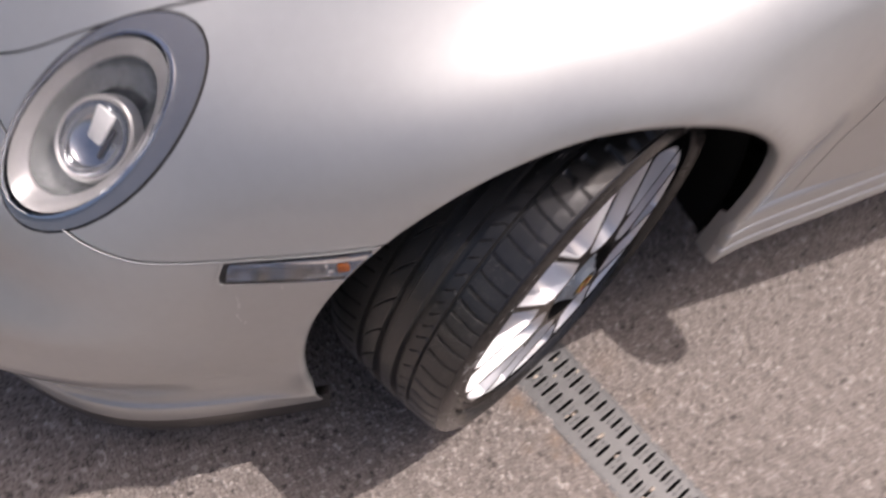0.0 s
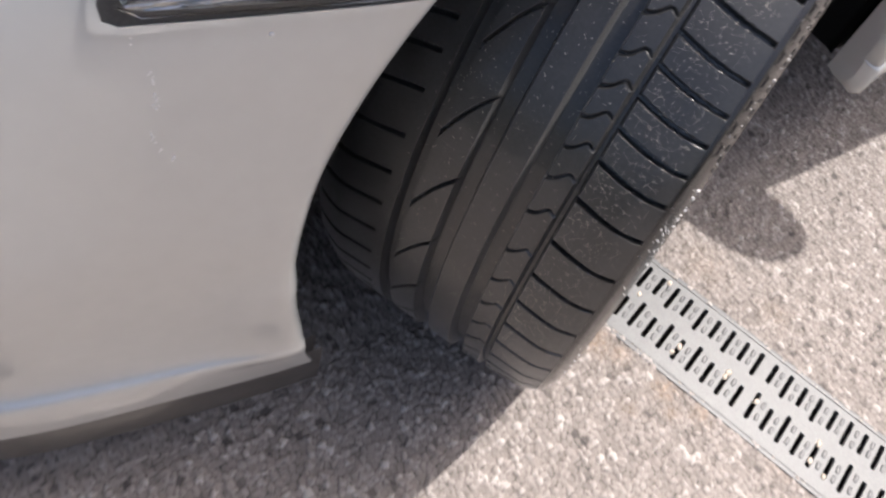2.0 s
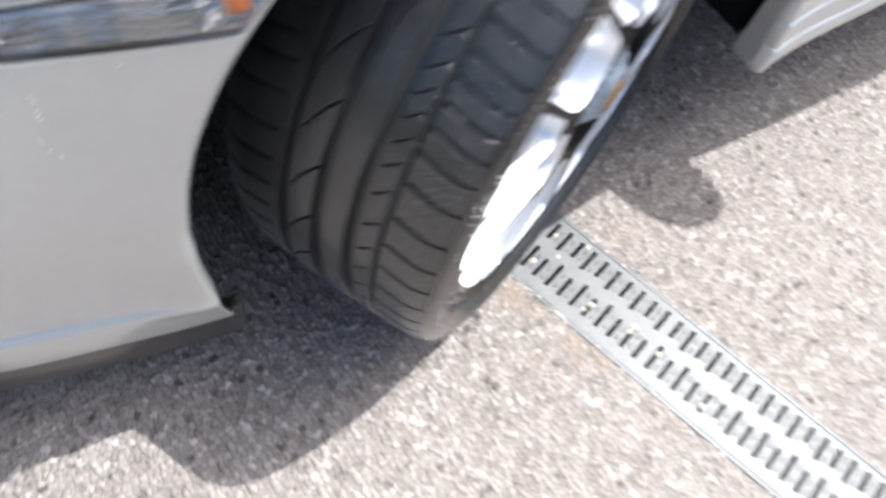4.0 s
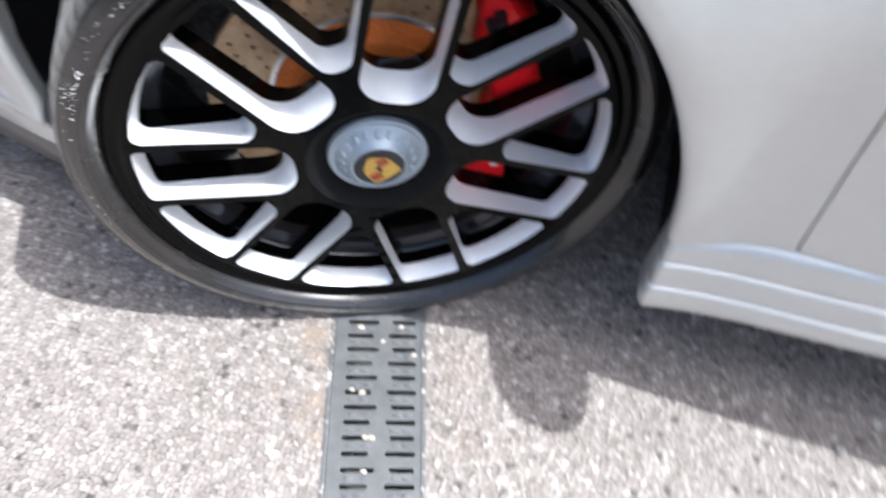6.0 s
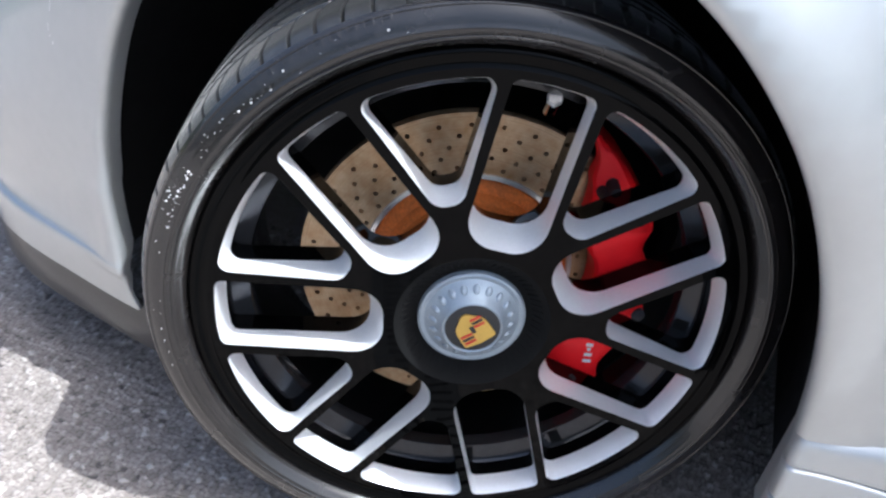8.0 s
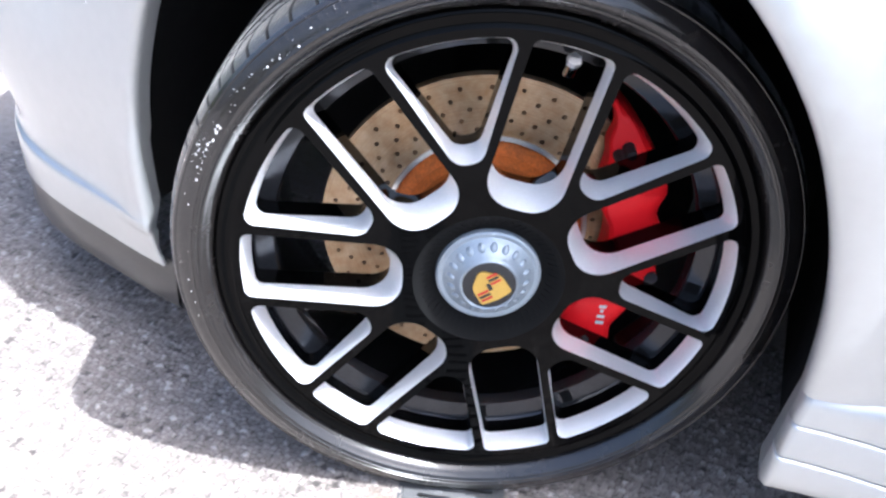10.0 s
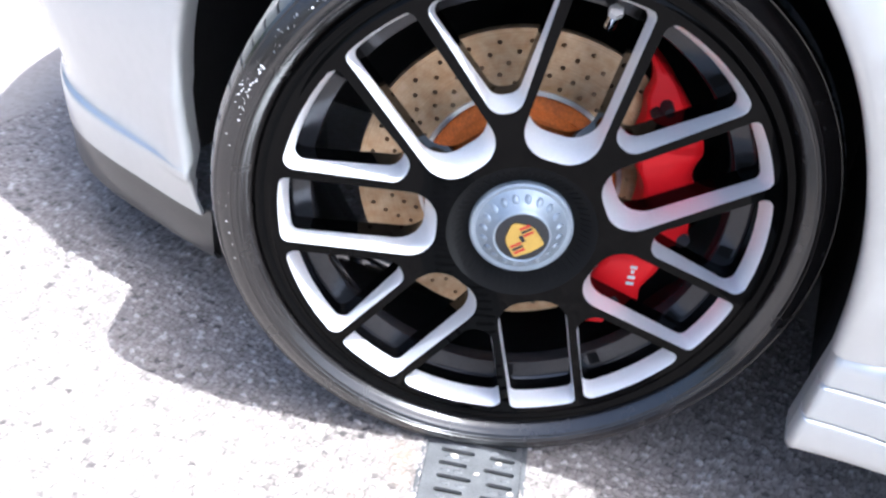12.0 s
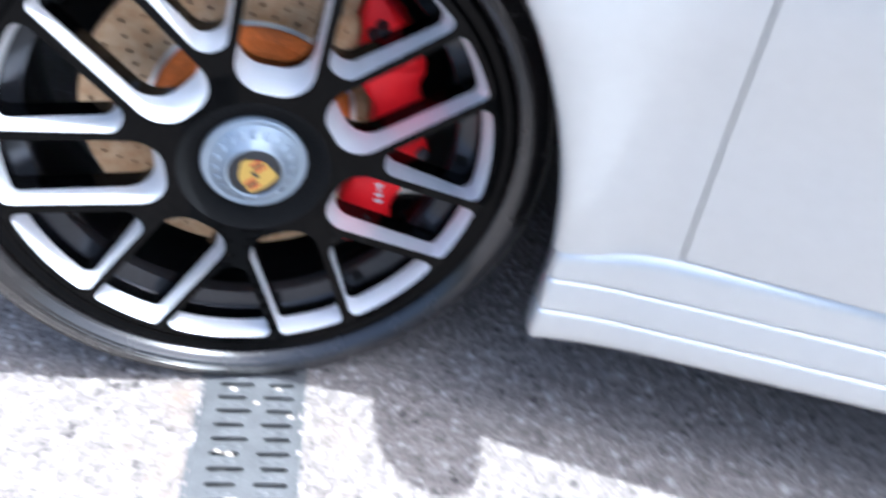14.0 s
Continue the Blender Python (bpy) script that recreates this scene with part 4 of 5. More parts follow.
for word, deg in (("TUBELESS", 61.6), ("STEEL", 71.2), ("BELTED", 76.6)):
    raised_word(word, deg, 0.3005, 0.0042, 0.93, 0.0166, 20)

# ---- head lamp ----
lamp = new("head_lamp")
lamp.parent = car
tagged(lamp, "oval head lamp with clear lens in a silver surround")
near_lamp = patch_grid(0.30, 0.95, 0.0125, 3.6, 6.9, 0.06)


def ring_between(outer, grow_out, inner, grow_in):
    return clip(clip(near_lamp, lambda s, v, p: -lamp_oval(p, outer, grow_out)), lambda s, v, p: lamp_oval(p, inner, grow_in))


part("lamp_surround", panel(ring_between(RIM_OVAL, -0.0035, BEZEL_OVAL, 0.003), lift=0.001, depth=0.02), LAMP_GREY, lamp, "grey lamp surround under the clear cover")
part("lamp_gasket", panel(ring_between(RIM_OVAL, 0.0005, RIM_OVAL, -0.0055), lift=-0.001, depth=0.02), BLACK_PLASTIC, lamp, "thin black gasket")
part("lamp_bezel", panel(ring_between(BEZEL_OVAL, 0.003, BEZEL_OVAL, -0.001), lift=0.004, depth=0.02), REFLECTOR, lamp, "bright bezel ring")
lens_polys = clip(near_lamp, lambda s, v, p: -lamp_oval(p, BEZEL_OVAL, -0.001))
bm = panel(lens_polys, lift=0.010, depth=0.004)
lens = part("lamp_lens", bm, GLASS, lamp, "clear domed lens")
lens.visible_shadow = False
# bowl, inner bezel and projector, along the lamp's axis
axis = Matrix((LAMP_B, LAMP_A, LAMP_N)).transposed().to_4x4()
FORWARD = Matrix.Translation(LAMP) @ axis


def lathe(profile, steps=64, sx=1.0, sy=1.0):
    bm = bmesh.new()
    rings = [[bm.verts.new((r * sx * math.cos(2 * math.pi * k / steps), r * sy * math.sin(2 * math.pi * k / steps), z)) for r, z in profile] for k in range(steps)]
    for k in range(steps):
        p, q = rings[k], rings[(k + 1) % steps]
        for j in range(len(profile) - 1):
            bm.faces.new((p[j], q[j], q[j + 1], p[j + 1]))
    return bm


OVAL = Matrix.Translation(LAMP) @ axis @ Matrix.Translation((BEZEL_SIDE, -0.0125, 0))
bm = lathe([(0.119, 0.004), (0.112, -0.004), (0.100, -0.010), (0.096, -0.012), (0.0945, -0.016)], 96, 0.56, 1.0)
ring = part("inner_bezel", bm, SATIN, lamp, "satin inner bezel")
ring.matrix_basis = OVAL
bm = lathe([(0.0945, -0.016), (0.092, -0.034), (0.078, -0.056), (0.046, -0.072), (0.0005, -0.078)], 96, 0.56, 1.0)
for v in bm.verts:
    v.co.z += 0.0010 * math.sin(v.co.y * 420)
bowl = part("lamp_bowl", bm, BOWL, lamp, "dark reflector bowl with fine flutes")
bowl.matrix_basis = OVAL
bm = lathe([(0.050, -0.062), (0.048, -0.036), (0.0455, -0.033), (0.042, -0.035)], 64, 0.92, 1.1)
ringp = part("projector_ring", bm, SATIN, lamp, "satin projector housing")
ringp.matrix_basis = OVAL @ Matrix.Translation((0.004, -0.014, 0))
bm = lathe([(0.043, -0.036), (0.038, -0.044), (0.028, -0.050), (0.014, -0.053), (0.0005, -0.054)], 48, 0.92, 1.1)
ball = part("dished_reflector", bm, PROJECTOR, lamp, "bright dished reflector")
ball.matrix_basis = OVAL @ Matrix.Translation((0.004, -0.014, 0))
bm = bmesh.new()
box(bm, -0.012, 0.012, -0.020, 0.020, -0.004, 0.004, 0.003)
for v in bm.verts:
    v.co.x *= 1.0 + 8.0 * v.co.y
shade = part("bulb_shade", bm, WHITE, lamp, "small white bulb shade")
shade.matrix_basis = OVAL @ Matrix.Translation((0.002, 0.004, -0.030)) @ pose(0, 0, 0, 12, -14, 12)
bm = bmesh.new()
box(bm, -0.003, 0.003, -0.022, 0.016, -0.010, 0.000, 0.002)
stem = part("bulb_stem", bm, DARK_METAL, lamp, "dark stem beside the bulb shade")
stem.matrix_basis = OVAL @ Matrix.Translation((0.018, -0.004, -0.034)) @ pose(0, 0, 0, 0, 0, 12)
# ---- side marker lamp ahead of the arch ----
marker = new("side_marker")
marker.parent = car
tagged(marker, "clear wedge-shaped side marker with an amber bulb")
near = clip(patch_grid(0.20, 0.50, 0.01, 2.8, 4.6, 0.05), lambda s, v, p: arch(p) - 0.004)


def band(s, p, grow):
    """Positive inside the wedge below the seam."""
    top = seam_z(s) - 0.0045 + 0.4 * grow
    low = 0.5585 + 0.09 * (0.416 - s) - grow
    end = 0.404 + grow + (p.z - seam_z(s)) * -0.35
    a, b = p.z - low, end - s
    k = 0.014
    h = max(0.0, k - abs(a - b)) / k
    return min(top - p.z, min(a, b) - h * h * k * 0.25)


part("marker_rim", panel(clip(clip(near, lambda s, v, p: band(s, p, 0.0092)), lambda s, v, p: -band(s, p, 0.0056)), lift=0.0024, depth=0.005), PAINT, marker, "rolled silver lip round the lamp")
part("marker_gasket", panel(clip(near, lambda s, v, p: band(s, p, 0.0058)), lift=0.0015, depth=0.006), BLACK_PLASTIC, marker, "thin black gasket")
fine_near = clip(patch_grid(0.20, 0.46, 0.013, 3.3, 4.2, 0.006), lambda s, v, p: arch(p) - 0.004)
part("marker_reflector", panel(clip(fine_near, lambda s, v, p: band(s, p, -0.0015)), lift=0.0030, depth=0.004, wave=0.0011), MARKER_MIRROR, marker, "bright reflector")
mk = part("marker_lens", panel(clip(near, lambda s, v, p: band(s, p, 0.0)), lift=0.0075, depth=0.003), GLASS, marker, "clear lens")
mk.visible_shadow = False
def in_marker(s_, v_, out):
    """A frame on the marker's reflector: x along the car, y up, z outwards."""
    z = skin_normal(s_, v_)
    x = (skin(s_ + 0.004, v_) - skin(s_ - 0.004, v_)).normalized()
    y = z.cross(x)
    return Matrix.Translation(skin(s_, v_) + z * out) @ Matrix((x, y, z)).transposed().to_4x4()


bm = bmesh.new()
box(bm, -0.0070, 0.0070, -0.0062, 0.0062, -0.002, 0.0036, 0.0022)
bulb = part("bulb", bm, AMBER, marker, "amber bulb")
bulb.matrix_basis = in_marker(0.279, 3.96, 0.003)
for ds, dv, size in ((0.014, -0.03, 0.0030), (0.019, 0.03, 0.0024), (0.0175, -0.07, 0.0022)):
    bm = bmesh.new()
    box(bm, -size, size, -size * 1.4, size * 1.4, -0.001, 0.0032, 0.0008)
    clip_ = part("bulb_holder", bm, CHROME, marker, "small bright holder")
    clip_.matrix_basis = in_marker(0.279 + ds, 3.96 + dv, 0.003)
# bright upper edge of the lens
edge_polys = clip(clip(fine_near, lambda s, v, p: band(s, p, 0.0)), lambda s, v, p: p.z - (seam_z(s) - 0.0110 + 0.012 * max(0.0, s - 0.30) / 0.1))
part("lens_edge", panel(edge_polys, lift=0.0055, depth=0.002), CHROME, marker, "bright upper edge of the lens")

# dried drip trail on the bumper below the marker
def on_skin(s, z):
    lo, hi = 2.5, 4.3
    for _ in range(30):
        v = (lo + hi) / 2
        lo, hi = (v, hi) if skin(s, v).z < z else (lo, v)
    return skin(s, v), skin_normal(s, v)


rng = random.Random(21)
bm = bmesh.new()
for s, z0, z1, count in ((0.405, 0.549, 0.543, 2), (0.399, 0.531, 0.523, 6), (0.3985, 0.519, 0.509, 11), (0.402, 0.497, 0.488, 5), (0.398, 0.4845, 0.482, 3), (0.394, 0.479, 0.4745, 4), (0.348, 0.548, 0.548, 1)):
    for k in range(count):
        z = z0 + (z1 - z0) * (k + 0.5) / count
        co, nrm = on_skin(s + rng.gauss(0, 0.0008), z)
        r = rng.uniform(0.0004, 0.0008) * (1.8 if count == 1 else 1)
        bmesh.ops.create_icosphere(bm, subdivisions=1, radius=1, matrix=Matrix.Translation(co) @ nrm.to_track_quat("Z", "Y").to_matrix().to_4x4() @ Matrix.Diagonal((r, r, r * 0.35, 1)))
tagged(part("drip_trail", bm, DROPS_AND_GLINTS, car, "pale dried drip trail on the bumper", angle=180), kind="stuff")

# ---- door mirror ----
mirror = new("door_mirror")
mirror.parent = car
tagged(mirror, "silver door mirror on a short arm")
bm = bmesh.new()
bmesh.ops.create_uvsphere(bm, u_segments=32, v_segments=20, radius=1)
for v in bm.verts:
    c = v.co
    v.co = Vector((-0.735 + 0.060 * c.x - 0.03 * c.y, 0.062 + 0.105 * (abs(c.y) ** 0.8) * (1 if c.y > 0 else -1), 1.00 + 0.062 * (abs(c.z) ** 0.85) * (1 if c.z > 0 else -1)))
part("mirror_shell", bm, PAINT, mirror, "silver shell")
bm = bmesh.new()
box(bm, -0.765, -0.705, -0.12, -0.03, 0.94, 0.975, 0.012)
part("mirror_arm", bm, BLACK_PLASTIC, mirror, "black arm")

# ---- the rest of the car: tail, glasshouse, far side, other wheels ----
REAR_X = -2.29
tail_polys = patch_grid(-3.55, -1.528, 0.05, 1.6, 7.0, 0.15)
tail_polys = clip(tail_polys, lambda s, v, p: math.hypot(p.x - REAR_X, p.z - 0.335) - 0.365)
quarter = part("rear_quarter", panel(tail_polys), PAINT, car, "silver rear quarter with a wide arch")
deck = part("engine_cover", panel(patch_grid(-3.55, -0.46, 0.06, 7.01, 8.0, 0.25)), PAINT, car, "silver rear deck")
rear_skin = [[skin(-3.55, 8 * j / 24) for j in range(25)], [skin(-3.55, 8 * j / 24) - Vector((0.06, 0, 0)) for j in range(25)]]
bm = bmesh.new()
a = [bm.verts.new(c) for c in rear_skin[0]]
b = [bm.verts.new(Vector((c.x, MID + (c.y - MID) * 0.86, 0.55 + (c.z - 0.55) * 0.86))) for c in rear_skin[1]]
for j in range(24):
    bm.faces.new((a[j], a[j + 1], b[j + 1], b[j]))
bm.faces.new(b + [bm.verts.new((b[0].co.x, MID, b[0].co.z))])
bmesh.ops.recalc_face_normals(bm, faces=bm.faces)
tail_cap = part("rear_bumper", bm, PAINT, car, "silver rear bumper")
bm = bmesh.new()
box(bm, -3.50, -3.46, -0.42, -0.17, 0.66, 0.74, 0.012)
tail_lamp = part("tail_lamp", bm, TAIL_RED, car, "dark red tail lamp")


def greenhouse(x0, x1, lift, low):
    """The arched upper body between two stations; low cuts off its lower part."""
    bm = bmesh.new()
    rings = []
    n = 28
    for i in range(n + 1):
        x = x0 + (x1 - x0) * i / n
        top = curve_through((-2.95, -2.5, -2.0, -1.6, -1.2, -0.9, -0.42), (0.98, 1.12, 1.25, 1.295, 1.28, 1.20, 0.93), x) + lift
        w = curve_through((-2.95, -2.4, -1.6, -0.9, -0.42), (0.50, 0.66, 0.72, 0.72, 0.62), x) + lift
        base = 0.93
        ring = []
        for j in range(21):
            a = math.pi * (low + (1 - 2 * low) * j / 20)
            c, s_ = math.cos(a), math.sin(a)
            ring.append(bm.verts.new((x, MID + w * (abs(c) ** 0.75) * (1 if c > 0 else -1), base + max(0.0, top - base) * s_ ** 0.7)))
        rings.append(ring)
    for p, q in zip(rings, rings[1:]):
        for j in range(20):
            bm.faces.new((p[j], p[j + 1], q[j + 1], q[j]))
    bmesh.ops.recalc_face_normals(bm, faces=bm.faces)
    return bm


part("windows", greenhouse(-2.95, -0.42, 0.0, 0.0), DARK_GLASS, car, "dark glass round the cabin").name = "window_glass"
part("roof", greenhouse(-1.85, -1.02, 0.006, 0.24), PAINT, car, "silver roof")

MIRROR = Matrix.Translation((0, 2 * MID, 0)) @ Matrix.Diagonal((1, -1, 1, 1))
for ob in (bumper, edge, fender, bonnet, door, sill, sill_end, lip, liner, lamp, marker, mirror, quarter, deck, tail_cap, tail_lamp):
    copy_thing(ob, MIRROR)
light_ring = [(crown_radius(y) - max(0.0, 0.007 if any(abs(y - c) < h for c, h, _ in GROOVES) else 0.0), y) for y in ACROSS[::3]]
bm = spun(light_ring, 160)
for v in bm.verts:
    v.co.z = max(v.co.z, -HUB_Z + 0.0008)
spare = part("plain_tread", bm, RUBBER, None)
plain_tread = spare.data
bpy.data.objects.remove(spare)
for m4 in (pose(0, 2 * MID, HUB_Z, -CAMBER, 0, STEER + 180), pose(REAR_X, 0.045, HUB_Z, 0, 0, 0), pose(REAR_X, 2 * MID - 0.045, HUB_Z, 0, 0, 180)):
    w = copy_thing(wheel, m4)
    for c in list(w.children):
        if c.name.startswith("tyre_tread"):
            c.data = plain_tread
        elif c.get("kind") == "stuff":
            bpy.data.objects.remove(c)
    if m4.translation.x < -1:
        w.name = "rear_wheel"
    copy_thing(brake, m4)
    copy_thing(caliper, m4)

# ---- drain: slotted grates in a channel ----
ALONG = Vector((-0.268, 0.963, 0)).normalized()
ACROSS_D = Vector((ALONG.y, -ALONG.x, 0))
GRATE = Matrix((ACROSS_D, ALONG, (0, 0, 1))).transposed().to_4x4()
PITCH, HALF_W, JOINT = 0.02055, 0.0565, 0.2325
SLOTS = (((-0.0505, -0.0130), (0.0065, 0.0405)), ((-0.0495, -0.0185), (-0.0010, 0.0405)))


def grate_bm(rows):
    """A pressed steel plate with two staggered columns of slots; local x across, y along."""
    bm = bmesh.new()
    for k in range(rows):
        y0 = k * PITCH
        edges = []
        loops = [[(-HALF_W, y0), (HALF_W, y0), (HALF_W, y0 + PITCH), (-HALF_W, y0 + PITCH)]]
        for a, b in SLOTS[(k + 1) % 2]:
            c, h = y0 + PITCH / 2, 0.0031
            loops.append(fillet([(a, c - h), (b, c - h), (b, c + h), (a, c + h)], [0.003] * 4, 3))
        cell = []
        for loop in loops:
            vs = [bm.verts.new((x, y, 0)) for x, y in loop]
            edges += [bm.edges.new((vs[i], vs[(i + 1) % len(vs)])) for i in range(len(vs))]
            cell.append(vs)
        bmesh.ops.triangle_fill(bm, use_beauty=True, use_dissolve=False, edges=edges)
        for vs in cell[1:]:
            low = [bm.verts.new(v.co + Vector((0, 0, -0.005))) for v in vs]
            for i in range(len(vs)):
                bm.faces.new((vs[i], vs[(i + 1) % len(vs)], low[(i + 1) % len(vs)], low[i]))
    for f in bm.faces:
        if abs(f.normal.z) > 0.9 and f.normal.z < 0:
            f.normal_flip()
    bmesh.ops.remove_doubles(bm, verts=bm.verts, dist=1e-5)
    return bm


def pads_bm(rows):
    """Low raised pads between the slots."""
    bm = bmesh.new()
    for k in range(1, rows):
        for (a, b) in SLOTS[k % 2]:
            for x in ((a * 0.72 + b * 0.28), (a * 0.28 + b * 0.72)):
                pts = fillet([(x - 0.006, k * PITCH - 0.0026), (x + 0.006, k * PITCH - 0.0026), (x + 0.006, k * PITCH + 0.0026), (x - 0.006, k * PITCH + 0.0026)], [0.0025] * 4, 3)
                low = [bm.verts.new((px, py, 0.0)) for px, py in pts]
                top = [bm.verts.new((x + (px - x) * 0.66, k * PITCH + (py - k * PITCH) * 0.55, 0.0012)) for px, py in pts]
                for j in range(len(low)):
                    bm.faces.new((low[j], low[(j + 1) % len(low)], top[(j + 1) % len(low)], top[j]))
                bm.faces.new(top)
    return bm


ROWS_N = 48
for k, start in enumerate((JOINT - ROWS_N * PITCH, JOINT)):
    g = new("drain_grate")
    tagged(g, "galvanised slotted drain grate with grit in its slots", "drain grate", "drain grates in the channel")
    g.matrix_basis = GRATE @ Matrix.Translation((0, start - PITCH / 2 + 0.0004, -0.001))
    part("slotted_plate", grate_bm(ROWS_N), GALVANISED, g, "pressed steel plate", smooth=False)
    tagged(part("grip_pattern", pads_bm(ROWS_N), GALVANISED, g, "low raised grip pads"), kind="stuff")
    for sx in (-1, 1):
        bm = bmesh.new()
        box(bm, sx * HALF_W - 0.0012, sx * HALF_W + 0.0004, 0, ROWS_N * PITCH - 0.0008, -0.018, -0.0004, 0.0003)
        part("side_flange", bm, GALVANISED, g)
CHANNEL = (JOINT - ROWS_N * PITCH - 0.02, JOINT + ROWS_N * PITCH + 0.02)
bm = bmesh.new()
prof = [(-0.062, -0.0060), (-0.0585, -0.0056), (-0.0570, -0.0060), (-0.0566, -0.02), (-0.050, -0.024), (-0.050, -0.11), (-0.03, -0.13), (0.03, -0.13), (0.050, -0.11), (0.050, -0.024), (0.0566, -0.02), (0.0570, -0.0060), (0.0585, -0.0056), (0.062, -0.0060)]
a = [bm.verts.new((x, CHANNEL[0], z)) for x, z in prof]
b = [bm.verts.new((x, CHANNEL[1], z)) for x, z in prof]
for j in range(len(prof) - 1):
    bm.faces.new((a[j], b[j], b[j + 1], a[j + 1]))
bmesh.ops.recalc_face_normals(bm, faces=bm.faces)
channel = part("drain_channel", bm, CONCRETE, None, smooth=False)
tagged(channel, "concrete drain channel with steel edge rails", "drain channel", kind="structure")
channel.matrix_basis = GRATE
for sx in (-1, 1):
    bm = bmesh.new()
    box(bm, sx * 0.0604 - 0.0032, sx * 0.0604 + 0.0032, CHANNEL[0], CHANNEL[1], -0.02, -0.0004, 0.0005)
    part("edge_rail", bm, GALVANISED, channel, "pale steel edge rail")

# ---- pebbles caught in the slots ----
rng = random.Random(12)
for along_m, across_m, size in ((0.035, 0.024, 0.0050), (0.0335, -0.030, 0.0040), (0.130, 0.018, 0.0042), (0.1265, 0.031, 0.0034), (0.191, 0.004, 0.0046), (0.1905, 0.012, 0.0040), (0.234, 0.012, 0.0040), (0.076, -0.047, 0.0042),
                                (0.056, -0.006, 0.0036), (0.315, 0.004, 0.0046), (0.3155, 0.030, 0.0040), (0.336, 0.036, 0.0034), (0.438, -0.02, 0.0042)):
    bm = bmesh.new()
    bmesh.ops.create_icosphere(bm, subdivisions=2, radius=1)
    for v in bm.verts:
        v.co *= 1 + 0.25 * noise.noise(v.co * 1.3 + Vector((along_m * 90, 0, 0)))
        v.co = Vector((v.co.x * size * 1.15, v.co.y * size * 0.72, v.co.z * size * 0.6))
    stone = part("pebble", bm, PEBBLE)
    stone.matrix_basis = GRATE @ pose(across_m, along_m, -0.0016, 0, 0, rng.uniform(-20, 20))
    tagged(stone, "small pale pebble wedged in a drain slot", "pebble", "pebbles in the drain slots")

# ---- ground: chippings in relief where the camera passes, one sheet to the horizon ----
def cells(xs, ys, size, seed):
    """Distance to the nearest two of a jittered set of stones, and the stone's own random number."""
    rng = np.random.RandomState(seed)
    n = 1024
    jx, jy, tone = rng.rand(n, n), rng.rand(n, n), rng.rand(n, n)
    gx, gy = xs / size, ys / size
    ix, iy = np.floor(gx).astype(int), np.floor(gy).astype(int)
    d1 = np.full(xs.shape, 9.0)
    d2 = np.full(xs.shape, 9.0)
    who = np.zeros(xs.shape)
    for ox in (-1, 0, 1):
        for oy in (-1, 0, 1):
            cx, cy = ix + ox, iy + oy
            px, py = cx + 0.1 + 0.8 * jx[cx % n, cy % n], cy + 0.1 + 0.8 * jy[cx % n, cy % n]
            d = np.hypot(gx - px, gy - py)
            near_ = d < d1
            d2 = np.where(near_, d1, np.minimum(d2, d))
            who = np.where(near_, tone[cx % n, cy % n], who)
            d1 = np.where(near_, d, d1)
    return d1, d2, who


def axis_steps(lo, a, b, hi, fine, coarse):
    """Fine steps between a and b, coarse ones outside."""
    return np.concatenate([np.arange(lo, a, coarse), np.arange(a, b, fine), np.arange(b, hi, coarse)])


ax_x = axis_steps(-1.25, -0.72, 0.78, 1.05, 0.0018, 0.0040)
ax_y = axis_steps(-0.50, -0.06, 0.46, 0.86, 0.0018, 0.0036)
X0, Y0 = float(ax_x[0]), float(ax_y[0])
nx, ny = len(ax_x), len(ax_y)
gx, gy = np.meshgrid(ax_x, ax_y, indexing="ij")
d1, d2, who = cells(gx + 9, gy + 9, 0.0080, 3)
e1, e2, who2 = cells(gx + 5, gy + 7, 0.0048, 8)
edge_ = np.clip((d2 - d1) * 2.6, 0, 1)
dome = np.sqrt(np.clip(1 - (d1 * 1.15) ** 2, 0, 1))
small_ = np.clip((e2 - e1) * 3, 0, 1) ** 0.5
high_ = (edge_ ** 0.6 * 0.55 + dome * 0.45) * (0.0012 + 0.0034 * who ** 1.3) + small_ * 0.0010
gz = high_ - 0.0042
border = np.minimum.reduce([gx - X0, gx[-1, 0] - gx, gy - Y0, gy[0, -1] - gy])
gz = np.where(border < 0.001, 0, gz)
stone_tone = np.clip(0.50 + 0.55 * (who - 0.5) + 0.25 * (who2 - 0.5) - 0.95 * np.clip(1 - (d2 - d1) * 5, 0, 1) * np.clip(1.6 * who2, 0, 1), 0, 1)
stone_tone = np.where(who < 0.025, 0.0, np.where(who > 0.975, 0.95, stone_tone))
across = gx * ACROSS_D.x + gy * ACROSS_D.y
along = gx * ALONG.x + gy * ALONG.y
open_ = (np.abs(across) < 0.0592) & (along > CHANNEL[0]) & (along < CHANNEL[1])
idx = np.arange(nx * ny).reshape(nx, ny)
quads = np.stack([idx[:-1, :-1], idx[1:, :-1], idx[1:, 1:], idx[:-1, 1:]], -1).reshape(-1, 4)
mid_open = (open_[:-1, :-1] & open_[1:, 1:] & open_[1:, :-1] & open_[:-1, 1:]).reshape(-1)
quads = quads[~mid_open]
pts = np.stack([gx, gy, gz], -1).reshape(-1, 3)
x1e, y1e = float(gx[-1, 0]), float(gy[0, -1])
FAR = 400.0
outer = [(X0, Y0, 0), (x1e, Y0, 0), (x1e, y1e, 0), (X0, y1e, 0), (-FAR, -FAR, 0), (FAR, -FAR, 0), (FAR, FAR, 0), (-FAR, FAR, 0)]
n0 = len(pts)
verts = np.concatenate([pts, np.array(outer)])
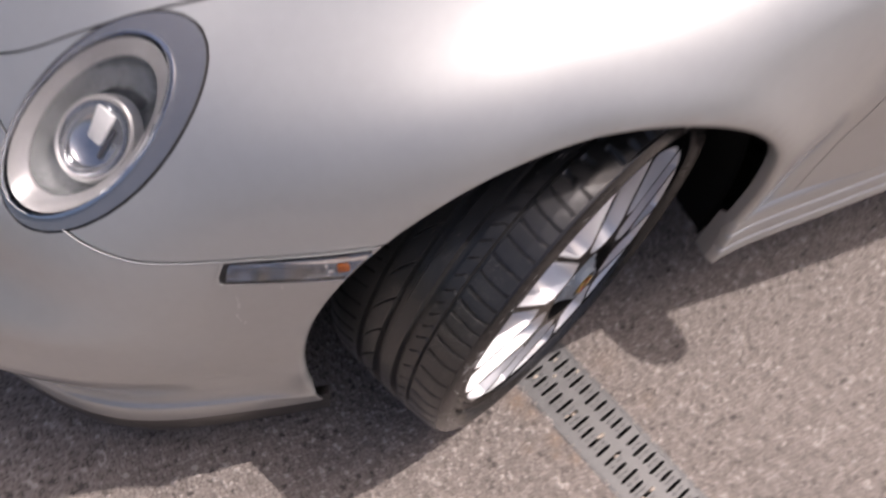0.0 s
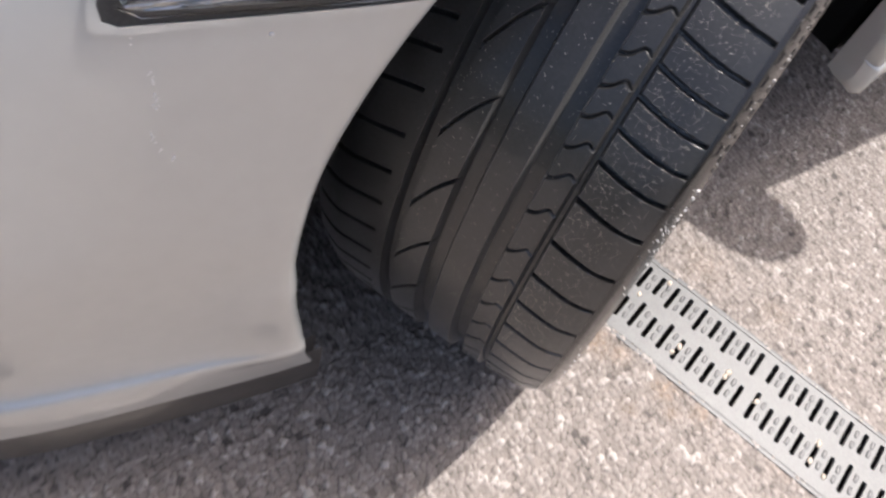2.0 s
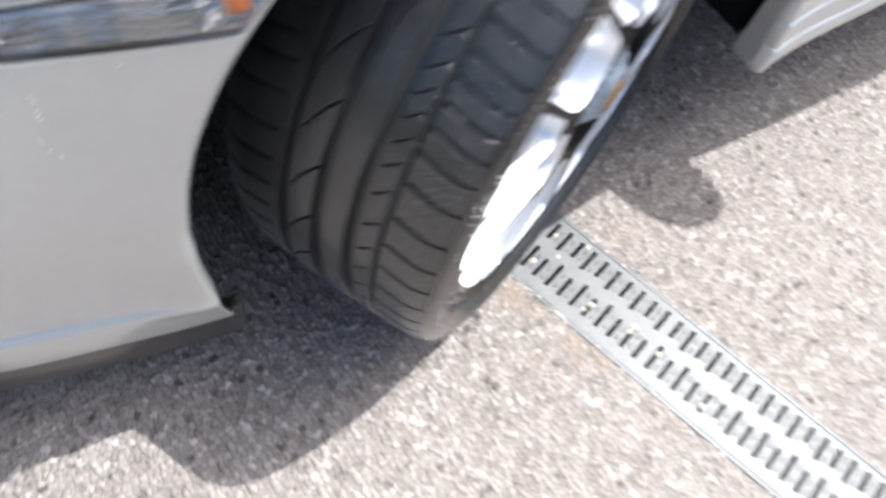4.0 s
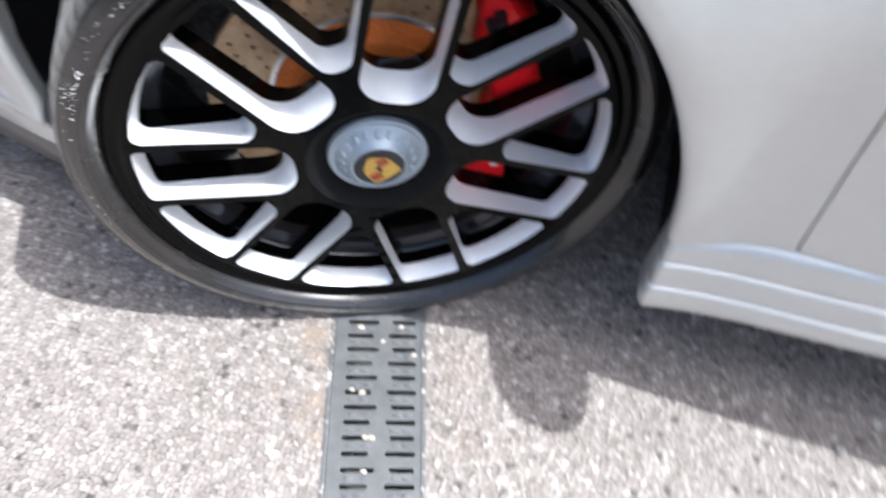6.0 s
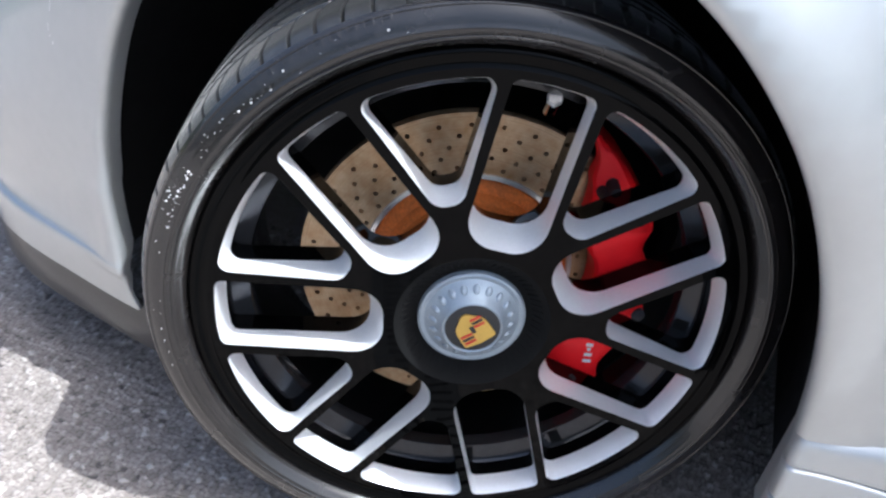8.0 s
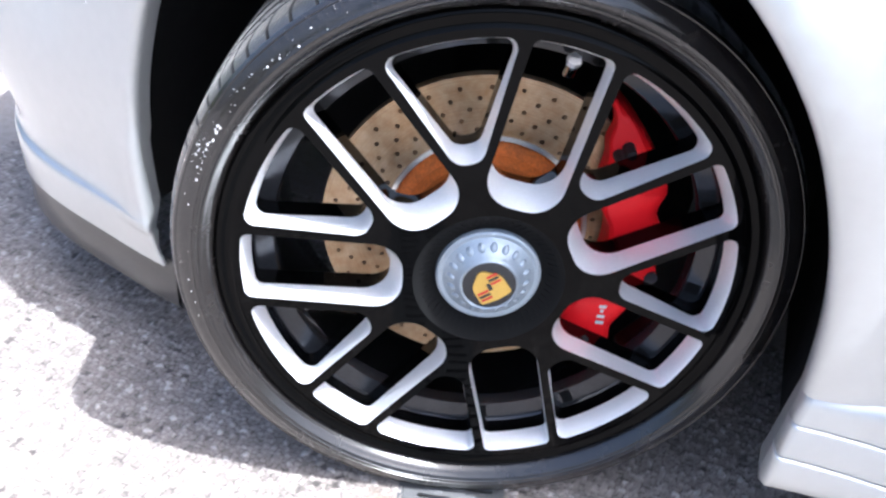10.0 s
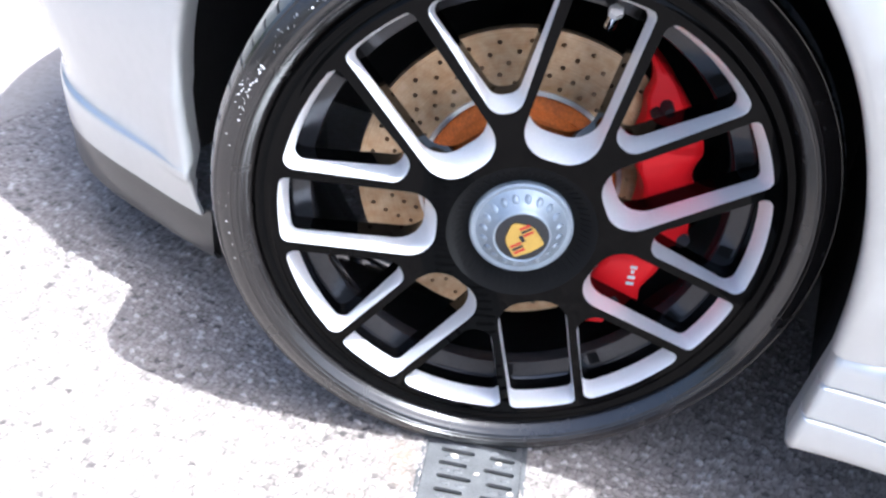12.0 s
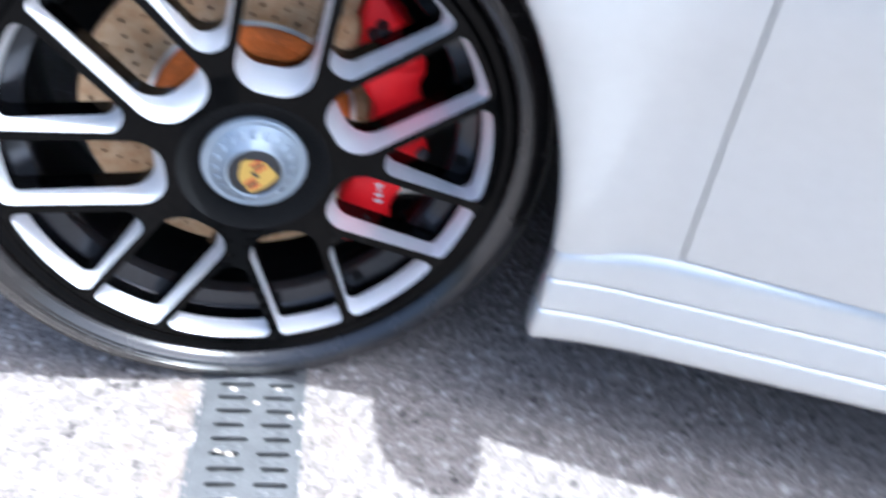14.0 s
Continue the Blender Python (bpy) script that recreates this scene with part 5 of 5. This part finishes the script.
big = np.array([[n0, n0 + 4, n0 + 5, n0 + 1], [n0 + 1, n0 + 5, n0 + 6, n0 + 2], [n0 + 2, n0 + 6, n0 + 7, n0 + 3], [n0 + 3, n0 + 7, n0 + 4, n0]])
allq = np.concatenate([quads, big])
me = bpy.data.meshes.new("ground")
me.vertices.add(len(verts))
me.vertices.foreach_set("co", verts.astype(np.float32).ravel())
me.loops.add(allq.size)
me.loops.foreach_set("vertex_index", allq.astype(np.int32).ravel())
me.polygons.add(len(allq))
me.polygons.foreach_set("loop_start", np.arange(0, allq.size, 4, dtype=np.int32))
me.update(calc_edges=True)
me.validate()
tone = me.attributes.new("stone", "FLOAT", "POINT")
tone.data.foreach_set("value", np.concatenate([stone_tone.ravel(), np.full(8, 0.5)]).astype(np.float32))
# brown soil washed against the drain
soil = np.zeros(gx.shape)
for sx, sy, rad, amount in ((0.068, 0.07, 0.020, 0.9), (0.055, 0.10, 0.012, 0.7), (0.035, 0.160, 0.016, 0.8), (0.047, 0.185, 0.010, 0.6), (0.020, 0.205, 0.012, 0.7), (-0.02, 0.30, 0.014, 0.5), (0.09, 0.155, 0.012, 0.35), (-0.13, 0.06, 0.03, 0.3), (-0.16, 0.16, 0.02, 0.3)):
    soil = np.maximum(soil, amount * np.exp(-((gx - sx) ** 2 + (gy - sy) ** 2) / rad**2))
soil = np.clip(0.55 * soil * (0.35 + 1.0 * who2), 0, 0.85)
soil_at = me.attributes.new("soil", "FLOAT", "POINT")
soil_at.data.foreach_set("value", np.concatenate([soil.ravel(), np.zeros(8)]).astype(np.float32))
ground = new("ground", me)
me.materials.append(ASPHALT)
me.polygons.foreach_set("use_smooth", [True] * len(me.polygons))
tagged(ground, "worn asphalt with pale exposed chippings", "ground", kind="structure")

# ---- unseen clipped hedges round the parking place, added to darken the low sky mirrored in the paint and the rim ----
def hedge(turned, long, high, count, seed):
    """A clipped hedge along local y with its face at x = 0."""
    rng = random.Random(seed)
    bm = bmesh.new()
    for _ in range(count):
        y = rng.uniform(-long / 2, long / 2)
        if rng.random() > 0.25:
            z = rng.uniform(0.02, high)
            x = (rng.random() ** 2) * 0.4 + 0.12 * noise.noise(Vector((y * 1.5, z * 1.5, seed)))
        else:
            x, z = rng.uniform(0.0, 0.9), high + 0.1 * noise.noise(Vector((1.0, y * 2, seed)))
        c = Vector((x, y, z))
        a, b = Vector([rng.gauss(0, 1) for _ in range(3)]).normalized(), Vector([rng.gauss(0, 1) for _ in range(3)]).normalized()
        b = (b - a * b.dot(a)).normalized()
        k = rng.uniform(0.05, 0.11)
        bm.faces.new([bm.verts.new(c + a * k * u + b * k * 0.55 * w) for u, w in ((-1, 0), (0, -1), (1, 0), (0, 1))])
    foliage = part("hedge", bm, LEAF, None, smooth=False)
    bm = bmesh.new()
    box(bm, 0.2, 0.85, -long / 2 + 0.1, long / 2 - 0.1, 0.0, high - 0.1, 0.05)
    part("hedge_core", bm, LEAF, foliage)
    foliage.matrix_basis = turned
    return tagged(foliage, "dense green clipped hedge, unseen, added to darken the low sky", "hedge", kind="stuff")


# out of view: one blocks low sky ahead of the nose, one beside the flank
hedge(pose(5.2, -0.6, 0), 8.0, 1.1, 3600, 4)
hedge(pose(-0.9, 4.0, 0, 0, 0, 90), 7.4, 0.9, 3000, 9)
